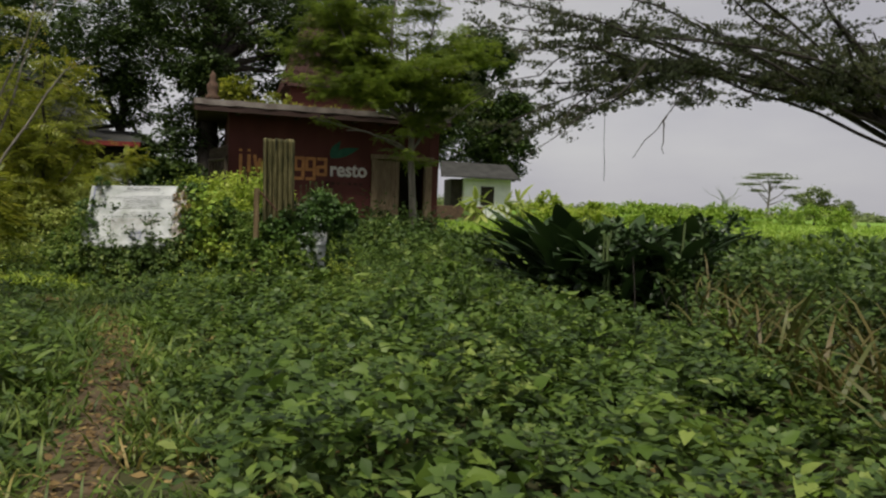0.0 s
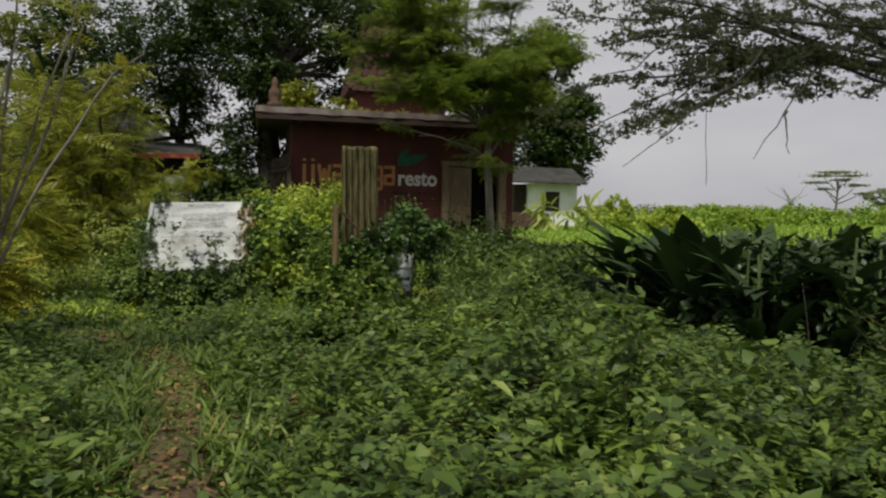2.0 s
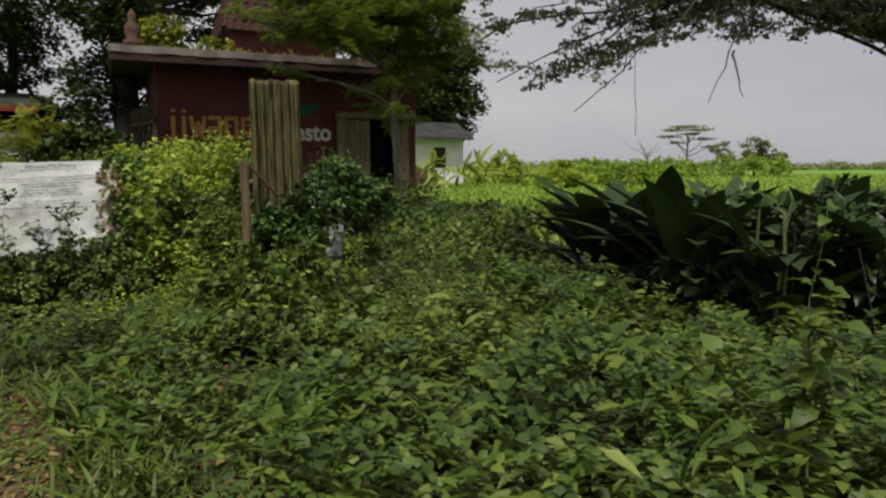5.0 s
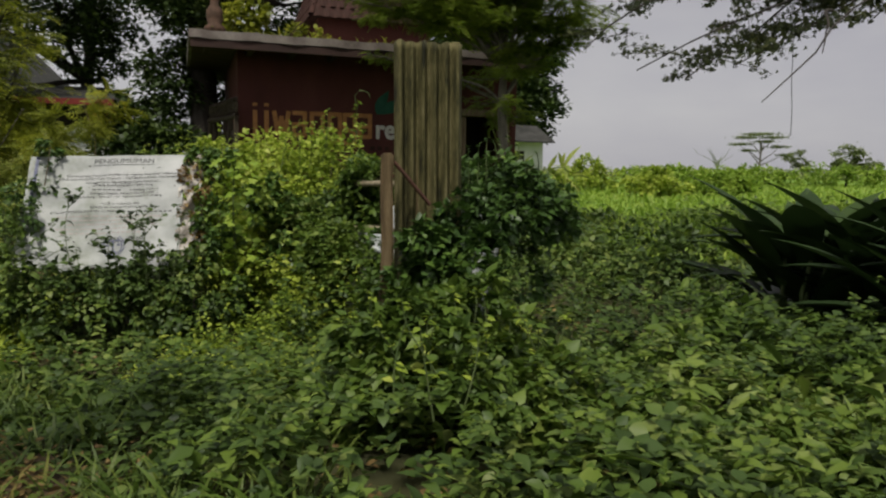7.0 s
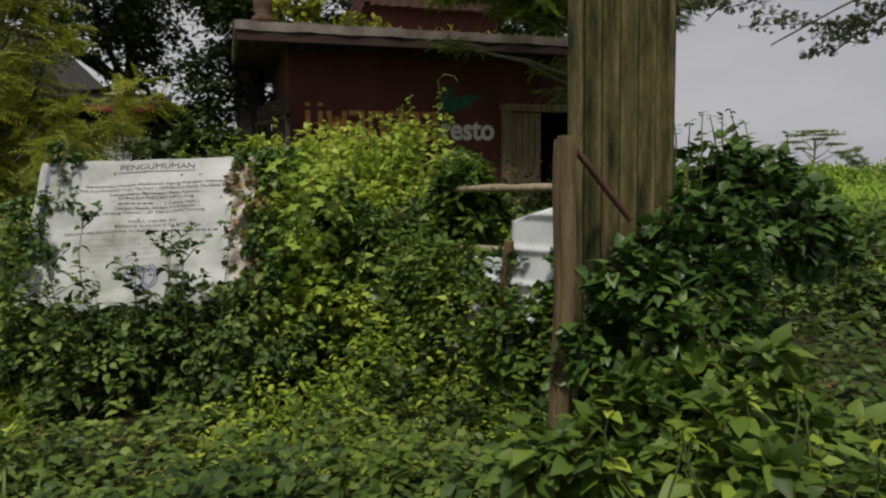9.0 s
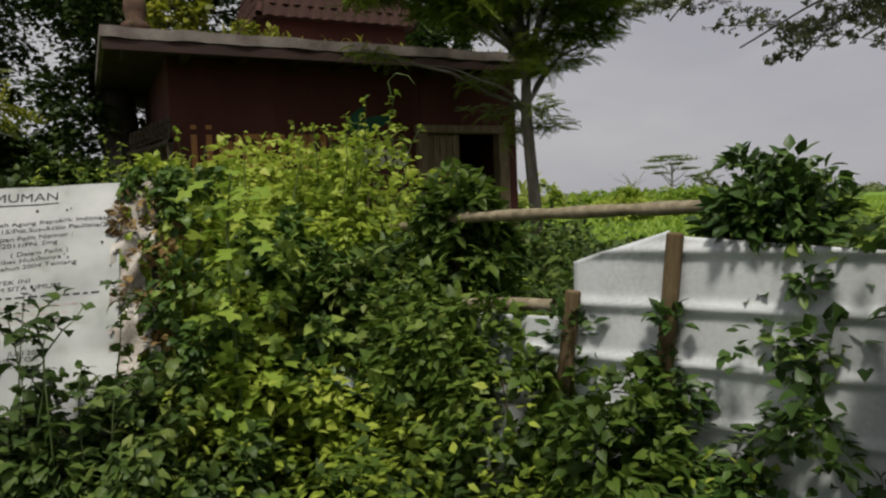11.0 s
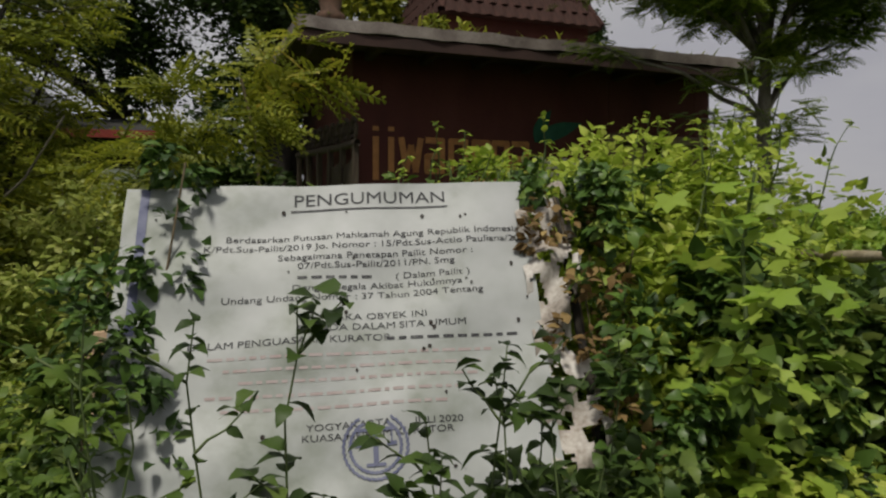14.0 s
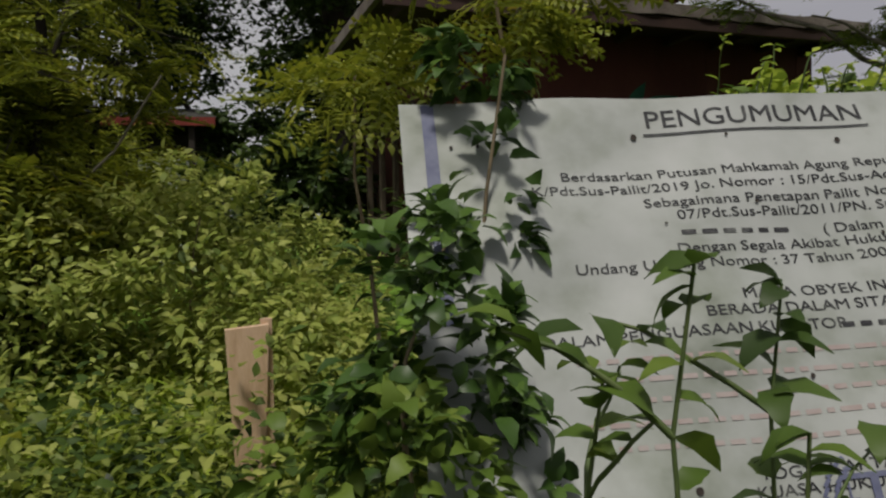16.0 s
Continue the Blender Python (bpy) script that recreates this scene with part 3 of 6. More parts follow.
        if kind in "ji":
            s = [(x, b - (0.12 if kind == "j" else 0), x, top), (x, top + 0.13, x, top + 0.14)]
        elif kind == "w":
            s = [(x, top, x + 0.07, b), (x + 0.07, b, x + 0.14, top - 0.1), (x + 0.14, top - 0.1, x + 0.21, b), (x + 0.21, b, x + 0.28, top)]
        elif kind == "n":
            s = [(x, b, x, top), (x, top, x + w - 0.05, top), (x + w - 0.05, top, x + w - 0.05, b)]
        elif kind == "a":
            s = [(x + w - 0.05, b, x + w - 0.05, top), (x, top, x + w - 0.05, top), (x, b, x + w - 0.05, b), (x, b, x, b + 0.2), (x, b + 0.2, x + w - 0.05, b + 0.22)]
        else:
            s = [(x, b + 0.12, x, top), (x + w - 0.06, b - 0.1, x + w - 0.06, top), (x, top, x + w - 0.06, top), (x, b + 0.12, x + w - 0.06, b + 0.12), (x, b - 0.13, x + w - 0.06, b - 0.13)]
        o = part("painted_mark", stroke_shape(s, 0.085), M_orange, ob, "faded orange painted mark")
        o.location.y = HY0 - 0.006
    me = text_mesh("resto", 0.56, 0.016, 0.004, "LEFT", 0.9)
    me.transform(Matrix.Diagonal((1.07 / max(v.co.x for v in me.vertices), 1, 1, 1)))
    me.materials.append(M_cream)
    o = part("painted_word", me, M_cream, ob, "cream painted word resto")
    o.matrix_basis = pose(-2.19, HY0 - 0.006, 2.33, 90, 0, 0)
    for k in range(7):
        x = -2.3 + 0.16 * k
        part("small_bar", box(x, x + 0.1, HY0 - 0.008, HY0 - 0.002, 2.08, 2.16, 0), M_tile, ob)
    for ang, L, wd in ((22, 0.86, 0.15), (62, 0.56, 0.13)):
        bm = bmesh.new()
        n = 12
        up = [(L * i / n, wd * math.sin(math.pi * (i / n) ** 0.8)) for i in range(n + 1)]
        dn = [(L * i / n, -0.6 * wd * math.sin(math.pi * (i / n) ** 0.9)) for i in range(n - 1, 0, -1)]
        f = bm.faces.new([bm.verts.new((a, 0, c)) for a, c in up + dn])
        r = bmesh.ops.extrude_face_region(bm, geom=[f])
        bmesh.ops.translate(bm, vec=(0, -0.006, 0), verts=[v for v in r["geom"] if isinstance(v, bmesh.types.BMVert)])
        o = part("painted_leaf", bm, M_leafsign, ob, "dark green painted leaf emblem")
        o.matrix_basis = pose(-2.16, HY0 - 0.003, 2.82, 0, -ang, 0)
    return ob


building = house()


def turret():
    """Small steep tiled hip roof on a low red box."""
    cx, cy, half, z0, top = -1.95, 20.9, 1.42, 4.86, 7.2
    ob = thing("tiled_turret", "small red box turret with steep old clay tile roof", "roof")
    ob.matrix_world = HOUSE @ pose(cx, cy, 0)
    part("turret_wall", box(-half + 0.16, half - 0.16, -half + 0.16, half - 0.16, 4.1, z0 + 0.04, 0.01), M_wall, ob)
    roof = bmesh.new()
    c = [roof.verts.new((sx * half, sy * half, z0)) for sx, sy in ((-1, -1), (1, -1), (1, 1), (-1, 1))]
    ridge = 0.6
    ap = [roof.verts.new((-ridge, 0, top)), roof.verts.new((ridge, 0, top))]
    for f in ((c[0], c[1], ap[1], ap[0]), (c[1], c[2], ap[1]), (c[2], c[3], ap[0], ap[1]), (c[3], c[0], ap[0])):
        roof.faces.new(f)
    roof.faces.new(c[::-1])
    deck = part("roof_deck", roof, M_tile, ob)
    bm = bmesh.new()
    xs = np.linspace(-0.5, 0.5, 6)
    rows = []
    for y, lift in ((-0.02, 0.0), (0.29, 0.03)):
        for z in (0, 0.016):
            rows.append([bm.verts.new((x * 0.215, y, z + lift * -0.6 + 0.016 * math.cos(x * 2 * math.pi))) for x in xs])
    for a, bb in ((1, 3), (2, 0), (0, 1), (3, 2)):
        for i in range(5):
            bm.faces.new((rows[a][i], rows[a][i + 1], rows[bb][i + 1], rows[bb][i]))
    bmesh.ops.recalc_face_normals(bm, faces=bm.faces[:])
    tile_me = bpy.data.meshes.new("tile")
    bm.to_mesh(tile_me)
    bm.free()
    tile_me.materials.append(M_tile)
    for face in range(4):
        run = half if face % 2 == 0 else half - ridge
        slope = math.hypot(run, top - z0)
        tilt = math.degrees(math.atan2(top - z0, run))
        turn = pose(0, 0, 0, 0, 0, 90 * face)
        for r in range(9):
            s = r * 0.26
            wid = 2 * half - 2 * (half - ridge if face % 2 == 0 else half) * s / slope
            for k in range(int(wid / 0.21)):
                x = (k - (int(wid / 0.21) - 1) / 2) * 0.21
                o = part("tile", tile_me, M_tile, deck)
                o.matrix_basis = turn @ pose(x, -half, z0, tilt + 3, 0, 0) @ pose(rng.normal(0, 0.008), s, 0.022 + abs(rng.normal(0, 0.006)), 0, 0, rng.normal(0, 2))
    for k in range(4):
        a = math.radians(45 + 90 * k)
        part("ridge", tube(bent((math.cos(a) * half * 1.414, math.sin(a) * half * 1.414, z0 + 0.03), (math.copysign(ridge, math.cos(a)), 0, top + 0.04), 8, 0, 0.004), np.full(8, 0.06), 8), M_tile, ob)


turret()


def revolve(profile, sides=12):
    V, F = [], []
    for z, r in profile:
        for k in range(sides):
            a = 2 * math.pi * k / sides
            V.append((r * math.cos(a), r * math.sin(a), z))
    for i in range(len(profile) - 1):
        for k in range(sides):
            F.append((i * sides + k, i * sides + (k + 1) % sides, (i + 1) * sides + (k + 1) % sides, (i + 1) * sides + k))
    return V, F


orn = tagged(new("roof_ornament", to_mesh("roof_ornament", *revolve([(0, 0.001), (0, 0.24), (0.1, 0.25), (0.16, 0.16), (0.28, 0.2), (0.42, 0.19), (0.52, 0.1), (0.6, 0.11), (0.68, 0.1), (0.76, 0.03), (0.8, 0.001)]), M_terra, True)),
             "weathered terracotta ornament on roof corner", "ornament")
orn.matrix_world = HOUSE @ pose(-5.36, 18.05, 4.105) @ Matrix.Diagonal((0.75, 0.75, 0.95, 1))


def roof_weeds():
    ob = thing("roof_weeds", "yellow-green weeds sprouting from flat eave slab", "weeds", kind="stuff")
    ob.matrix_world = HOUSE
    x = np.concatenate([rng.uniform(-5.5, -3.2, 260), rng.uniform(-3.2, 0.8, 120)])
    y = rng.uniform(17.9, 19.2, len(x))
    P = np.stack([x, y, np.full(len(x), 4.1)], -1)
    part("blades", blades(P, 0.22, 0.8, 1.6), M_olive, ob)
    part("leaf_tuft", join([mound_leaves(700, (-4.75, 18.5, 4.3), (0.45, 0.35, 0.62), SMALL, 0.16), mound_leaves(260, (-3.9, 18.6, 4.2), (0.5, 0.3, 0.22), SMALL, 0.13)]), M_olive, ob)


roof_weeds()


# Old wood, darkened so the shade beneath the eave is in its colour.
M_oldwood = rough_mat("shade_dark_wood", [(0.25, (0.025, 0.019, 0.013)), (0.5, (0.06, 0.046, 0.032)), (0.75, (0.12, 0.095, 0.068))], 6.0, 0.9, 0, 0.5, (5, 5, 0.6))


def carved_fence():
    """Old carved timber screen running back along the building's side."""
    ob = thing("carved_wooden_screen", "weathered carved timber screen along the building's side", "screen")
    ob.matrix_world = HOUSE @ pose(-5.0, 18.25, 0, 0, 0, 100) @ Matrix.Diagonal((0.6, 1, 1.06, 1))
    g = 0.62
    for x in np.linspace(0, 3.7, 6):
        part("post", box(x - 0.045, x + 0.045, -0.04, 0.04, g - 0.05, 2.5, 0.01), M_oldwood, ob)
    for x in np.arange(0.06, 1.7, 0.155):
        part("plank", box(x, x + 0.14, -0.028, -0.002, g + 0.25, 2.28 + 0.03 * math.sin(9 * x), 0.006), M_oldwood, ob)
    part("top_rail", tube(bent((-0.1, 0, 2.5), (3.8, 0, 2.52), 10, 0.0, 0.004), np.full(10, 0.05), 7), M_oldwood, ob)
    part("lower_rail", tube(bent((-0.05, 0, 1.4), (3.75, 0, 1.4), 10, 0.0, 0.004), np.full(10, 0.04), 7), M_oldwood, ob)
    for x in np.arange(0.1, 3.8, 0.42):
        part("carved_scroll", tube([(x + 0.12 * math.cos(a), -0.01, 2.68 + 0.13 * math.sin(a)) for a in np.linspace(-1.2, 4.2, 12)], np.linspace(0.045, 0.025, 12), 6), M_oldwood, ob)


carved_fence()


# ---- banner ----
BX = unit(np.array([1.48, -0.07, 0.02]))
BY = unit(np.array([0.0, 0.5, 0.86]))
BZ = np.cross(BX, BY)
BM = Matrix(((BX[0], BY[0], BZ[0], -5.21), (BX[1], BY[1], BZ[1], 11.30), (BX[2], BY[2], BZ[2], 1.735), (0, 0, 0, 1)))


def ripple(x, y):
    """Slack and creases of the cloth."""
    return (0.014 * np.sin(2.2 * x + 1.5 * y) + 0.011 * np.sin(7 * x + 9 * y + 1) * np.clip(-y, 0, 1) + 0.005 * np.sin(13 * x - 6 * y)
            + 0.004 * np.sin(4 * x - 21 * y + 2) + 0.03 * np.clip(x - 0.45, 0, 1) * np.sin(14 * y + 9 * x))


def grid(nx, ny, fx):
    i, j = np.meshgrid(np.linspace(0, 1, nx), np.linspace(0, 1, ny), indexing="ij")
    V = fx(i.ravel(), j.ravel())
    a, b = np.meshgrid(np.arange(nx - 1), np.arange(ny - 1), indexing="ij")
    F = np.stack([a * ny + b, (a + 1) * ny + b, (a + 1) * ny + b + 1, a * ny + b + 1], -1).reshape(-1, 4)
    return V, F


def banner():
    ob = thing("notice_banner", "large white vinyl notice banner, creased and overgrown, tied to poles", "banner")
    ob.matrix_world = BM
    W, H = 1.46, 1.18

    def cloth(u, v):
        x, y = -W / 2 + u * (W - 0.05), -v * H + 0.003 * np.sin(u * 9)
        y = y - 0.03 * np.sin(u * 23) * (v > 0.98)
        return np.stack([x, y, ripple(x, y)], -1)

    def rags(u, v):
        x, y = W / 2 - 0.09 + u * (0.19 + 0.04 * np.sin(v * 9)), -0.02 - v * (H - 0.08) 
        return np.stack([x, y, ripple(x, y) + 0.03 * np.sin(u * 9 + v * 17) * u - 0.02 * np.sin(v * 31 + u * 4)], -1)

    sheet = part("banner_sheet", grid(70, 60, cloth), M_banner, ob)
    RV, RF = grid(16, 80, rags)
    mid = RV[RF].mean(1)
    keep = (np.sin(mid[:, 0] * 61 + 4 * np.sin(mid[:, 1] * 11)) + np.sin(mid[:, 1] * 43 + mid[:, 0] * 30) + rng.normal(0, 0.25, len(mid))) < 0.95 - 1.3 * np.clip((mid[:, 0] - 0.7) * 5, 0, 1)
    r = part("torn_edge", (RV, RF[keep]), M_ragged, ob, "rotten torn banner edge with dry leaves")
    sheet.data.polygons.foreach_set("use_smooth", np.ones(len(sheet.data.polygons), bool))
    part("margin_stripe", grid(2, 30, lambda u, v: np.stack([-W / 2 + 0.05 + u * 0.03, -v * 0.55 - 0.005, ripple(-W / 2 + 0.05 + u * 0.03, -v * 0.55) + 0.003], -1)), M_blueink, ob, "grey-blue stripe")

    def line(body, x, y, size, mat=M_ink, bold=0.0, align="CENTER", squeeze=1.32):
        words = [text_mesh(w, size, bold, 0.0005, "LEFT", squeeze) for w in body.split()]
        wide = [max(v.co.x for v in me.vertices) for me in words]
        gap = 0.3 * size * squeeze
        left = x - (sum(wide) + gap * (len(words) - 1)) / 2
        for me, w in zip(words, wide):
            word(me, left, y + 0.012 * (left - x), mat)
            left += w + gap

    def word(me, x, y, mat):
        co = np.empty(len(me.vertices) * 3, np.float32)
        me.vertices.foreach_get("co", co)
        co = co.reshape(-1, 3)
        co[:, 0] += x
        co[:, 1] += y + 0.012 * (co[:, 0] - x)
        co[:, 2] += ripple(co[:, 0], co[:, 1]) + 0.0016
        me.vertices.foreach_set("co", co.ravel())
        me.materials.append(mat)
        part("lettering", me, mat, ob)

    line("PENGUMUMAN", 0.115, -0.082, 0.066, bold=0.0, squeeze=1.2)
    part("underline", grid(30, 2, lambda u, v: np.stack([-0.165 + 0.56 * u, -0.102 - 0.005 * v + 0.006 * u, ripple(-0.165 + 0.56 * u, -0.102 + 0 * v) + 0.0035], -1)), M_ink, ob)
    line("Berdasarkan Putusan Mahkamah Agung Republik Indonesia", 0.13, -0.22, 0.033)
    line("K/Pdt.Sus-Pailit/2019 Jo. Nomor : 15/Pdt.Sus-Actio Pauliana/201", 0.1, -0.258, 0.033)
    line("Sebagaimana Penetapan Pailit Nomor :", 0.13, -0.298, 0.033)
    line("07/Pdt.Sus-Pailit/2011/PN. Smg", 0.13, -0.332, 0.033)
    line("( Dalam Pailit )", 0.32, -0.377, 0.033)
    line("Dengan Segala Akibat Hukumnya", 0.13, -0.413, 0.033)
    line("Undang Undang Nomor : 37 Tahun 2004 Tentang", 0.05, -0.45, 0.033)
    line("MAKA OBYEK INI", 0.12, -0.527, 0.033)
    line("BERADA DALAM SITA UMUM", 0.14, -0.563, 0.033)
    line("DALAM PENGUASAAN KURATOR", -0.16, -0.607, 0.033)
    line("JULI 2020", 0.3, -0.886, 0.03)
    line("YOGYAKARTA", 0.02, -0.886, 0.03)
    line("KUASA HUKUM KURATOR", 0.11, -0.917, 0.03)
    for x, y, w in ((-0.02, -0.373, 0.24), (0.36, -0.603, 0.42)):
        a = x - w / 2
        while a < x + w / 2:
            d = rng.uniform(0.02, 0.045)
            part("ink_bar", grid(4, 2, lambda u, v: np.stack([a + d * u, y + 0.011 * v, ripple(a + d * u, y + 0 * v) + 0.0018], -1)), M_ink, ob)
            a += d + 0.014
    k = 0
    for y in (-0.65, -0.69, -0.73, -0.775, -0.82):
        x = -0.42 + 0.05 * (k % 3)
        while x < 0.5 - 0.04 * k:
            w = rng.uniform(0.014, 0.05)
            part("red_ink_bar", grid(5, 2, lambda u, v: np.stack([x + w * u, y + 0.01 * v, ripple(x + w * u, y + 0 * v) + 0.0018], -1)), M_redink, ob)
            x += w + 0.012
        k += 1
    # round seal: wreath ring of short strokes and a pair of scales
    sx, sy = 0.1, -0.945
    ring = []
    for r0 in (0.078, 0.098):
        for a in np.linspace(-2.55, 2.55, 30):
            p = np.array([sx + r0 * math.sin(a), sy - r0 * math.cos(a)])
            d = np.array([math.cos(a), math.sin(a)]) * 0.0085
            o = np.array([math.sin(a), -math.cos(a)]) * 0.0065
            q = [p - d - o, p + d - o * 0.2, p + d + o, p - d + o * 0.3]
            ring.append((np.array([(c[0], c[1], ripple(c[0], c[1]) + 0.004) for c in q]), np.array([(0, 1, 2, 3)])))
    tagged(part("seal_wreath", join(ring), M_blueink, ob, "blue stamped wreath seal"), kind="stuff")
    bars = []
    for x0, x1, y0, y1 in ((-0.008, 0.008, -0.05, 0.05), (-0.06, 0.06, 0.045, 0.055), (-0.03, 0.03, -0.06, -0.05), (-0.065, -0.035, 0.0, 0.012), (0.035, 0.065, 0.0, 0.012), (-0.052, -0.048, 0.01, 0.045), (0.048, 0.052, 0.01, 0.045)):
        bars.append((np.array([(sx + a, sy + c, ripple(sx + a, sy + c) + 0.004) for a, c in ((x0, y0), (x1, y0), (x1, y1), (x0, y1))]), np.array([(0, 1, 2, 3)])))
    part("seal_emblem", join(bars), M_blueink, ob)
    disc = to_mesh("burnt_hole", *(lambda V, F: (V, F))(*grid(8, 2, lambda u, v: np.stack([0.008 * v * np.cos(2 * np.pi * u), 0.008 * v * np.sin(2 * np.pi * u), 0 * u], -1))), M_shade)
    spots = [(-0.62, -0.13), (-0.56, -0.13), (-0.19, -0.11), (0.03, -0.115), (0.3, -0.14), (0.436, -0.148), (0.455, -0.14), (0.05, -0.3), (-0.17, -0.345), (0.32, -0.39), (0.434, -0.393), (0.45, -0.41), (0.3, -0.55), (0.31, -0.565), (0.05, -0.7), (0.33, -0.79), (0.29, -0.63), (0.27, -0.64), (0.02, -0.5), (-0.24, -0.9), (0.34, -1.02), (-0.45, -1.03), (0.62, -0.24), (0.6, -0.34), (0.64, -0.47), (0.6, -0.55)]
    for x, y in spots:
        o = part("burnt_hole", disc, M_shade, ob)
        s = rng.uniform(0.45, 1.05)
        o.matrix_basis = Matrix.Translation((x, y, float(ripple(x, y)) + 0.0045)) @ Matrix.Diagonal((s, s * rng.uniform(0.7, 1.4), 1, 1))
    # poles behind the cloth
    for x, label in ((0.83, "dark bamboo pole"), (-0.7, "dark bamboo pole")):
        part("pole", tube(bent((x, -0.03, -0.065), (x + 0.01, -1.85, -0.065), 8, 0, 0.002), np.full(8, 0.017), 8), M_darkbark, ob, label)
    part("cross_bar", tube(bent((-0.71, -0.03, -0.06), (0.78, -0.03, -0.06), 8, 0, 0.001), np.full(8, 0.014), 8), M_bamboo, ob)
    part("cross_bar", tube(bent((-0.71, -1.14, -0.03), (0.8, -1.17, -0.03), 8, 0, 0.003), np.full(8, 0.014), 8), M_darkbark, ob)


banner()


# ---- fence with rails and zinc sheets ----
def fence():
    ob = thing("bamboo_fence", "broken bamboo rail fence bending round the overgrown yard", "fence")
    a, m, e = np.array((-3.05, 11.95, 1.445)), np.array((-3.0, 10.92, 1.475)), np.array((-2.17, 9.62, 1.525))
    part("rail", tube(bent(a, m, 12, 0, 0.004), 0.026 + 0.004 * np.sin(np.arange(12) * 2.2), 9), M_bamboo, ob, "pale old bamboo rail")
    part("rail", tube(bent(m + [0.06, -0.08, 0.03], e, 12, 0, 0.004), 0.028 + 0.004 * np.sin(np.arange(12) * 2.2), 9), M_bamboo, ob, "pale old bamboo rail")
    part("rail", tube(bent((-2.97, 10.45, 1.1), (-2.69, 10.08, 1.115), 8, 0, 0.006), np.full(8, 0.03), 9), M_bamboo, ob, "pale old bamboo rail")
    for x, y in ((-2.86, 10.95), (-2.1, 9.5)):
        part("post", tube(bent((x, y, gz(x, y) - 0.02), (x + 0.03, y, 1.52), 6, 0, 0.01), np.full(6, 0.03), 8), M_post, ob)
    for px, py, z1, tilt in ((-2.47, 9.53, 1.44, 6), (-2.73, 9.84, 1.22, 8)):
        strut = part("strut", box(-0.03, 0.03, -0.015, 0.015, 0, z1 - 0.1, 0.006), M_post, ob, "leaning dark lath")
        strut.matrix_basis = pose(px - 0.0175 * tilt * (z1 - 0.1) * 0.61, py + 0.0175 * tilt * (z1 - 0.1) * 0.79 - 0.03, 0.1, 0, 0, -52) @ pose(0, 0, 0, 0, tilt, 0)


def zinc_sheet(p, q, z0, z1, slant, label):
    """A ribbed metal sheet standing between two ground points."""
    p, q = np.array(p), np.array(q)
    nrm = np.array([q[1] - p[1], p[0] - q[0]]) / np.linalg.norm(q - p)

    def f(u, v):
        z = z0 + (z1 - z0 + slant * u) * v
        off = 0.02 * np.abs(np.sin(z * np.pi / 0.21)) ** 24 + 0.006 * np.sin(u * 6 + z * 5) + 0.08 * (1 - v)
        xy = p[None] + (q - p)[None] * u[:, None] + nrm[None] * off[:, None]
        return np.concatenate([xy, z[:, None]], 1)
    V, F = grid(16, 90, f)
    ob = tagged(new("zinc_sheet", to_mesh("zinc_sheet", V, F, M_zinc, True)), label, "metal sheet", "zinc sheets on the fence")
    s = ob.modifiers.new("thickness", "SOLIDIFY")
    s.thickness = 0.003


fence()
zinc_sheet((-2.7, 9.86), (-2.46, 9.55), 0.1, 1.32, 0.12, "white weathered zinc sheet nailed to fence, half overgrown")
zinc_sheet((-2.45, 9.535), (-2.0, 8.95), 0.1, 1.42, -0.06, "white weathered zinc sheet nailed to fence behind vines")
zinc_sheet((-3.0, 10.45), (-2.72, 9.885), 0.1, 1.07, 0.02, "dull grey ribbed zinc sheet low on the fence")


# ---- corrugated pillar with post ----
def corrugated_panel():
    ob = thing("corrugated_panel", "tall narrow mossy corrugated sheet standing upright in weeds", "metal sheet")

    def f(u, v):
        x, z = -2.868 + 0.41 * u, 0.12 + 2.26 * v
        return np.stack([x + 0.01 * np.sin(z * 1.4), 8.19 - 0.02 * u + 0.029 * np.cos(u * 2 * np.pi * 6) + 0.012 * np.sin(z * 1.3), z + 0.006 * np.sin(u * 17) * (v > 0.99)], -1)
    V, F = grid(73, 50, f)
    o = part("sheet", to_mesh("sheet", V, F, M_corr, True), M_corr, ob)
    s = o.modifiers.new("thickness", "SOLIDIFY")
    s.thickness = 0.006
    part("back_post", box(-2.73, -2.64, 8.22, 8.3, 0.1, 2.2, 0.008), M_post, ob)


corrugated_panel()


def wooden_post():
    ob = thing("wooden_post", "square brown weathered fence post with slanting brace", "post")
    g = gz(-2.92, 8.05)
    bm = box(-2.953, -2.883, 8.02, 8.09, g - 0.02, 1.72, 0.012, 2)
    bmesh.ops.subdivide_edges(bm, edges=[e for e in bm.edges if abs(e.verts[0].co.z - e.verts[1].co.z) > 1], cuts=8)
    for v in bm.verts:
        v.co.x += 0.006 * math.sin(v.co.z * 7) - 0.02 * (1 - v.co.z / 1.7)
        v.co.y += 0.005 * math.sin(v.co.z * 9)
    part("shaft", bm, M_post, ob)
    part("brace", tube(bent((-2.885, 8.06, 1.67), (-2.66, 8.11, 1.42), 6, 0, 0.004), np.full(6, 0.013), 5), M_brace, ob, "thin rusty slanting brace")


wooden_post()


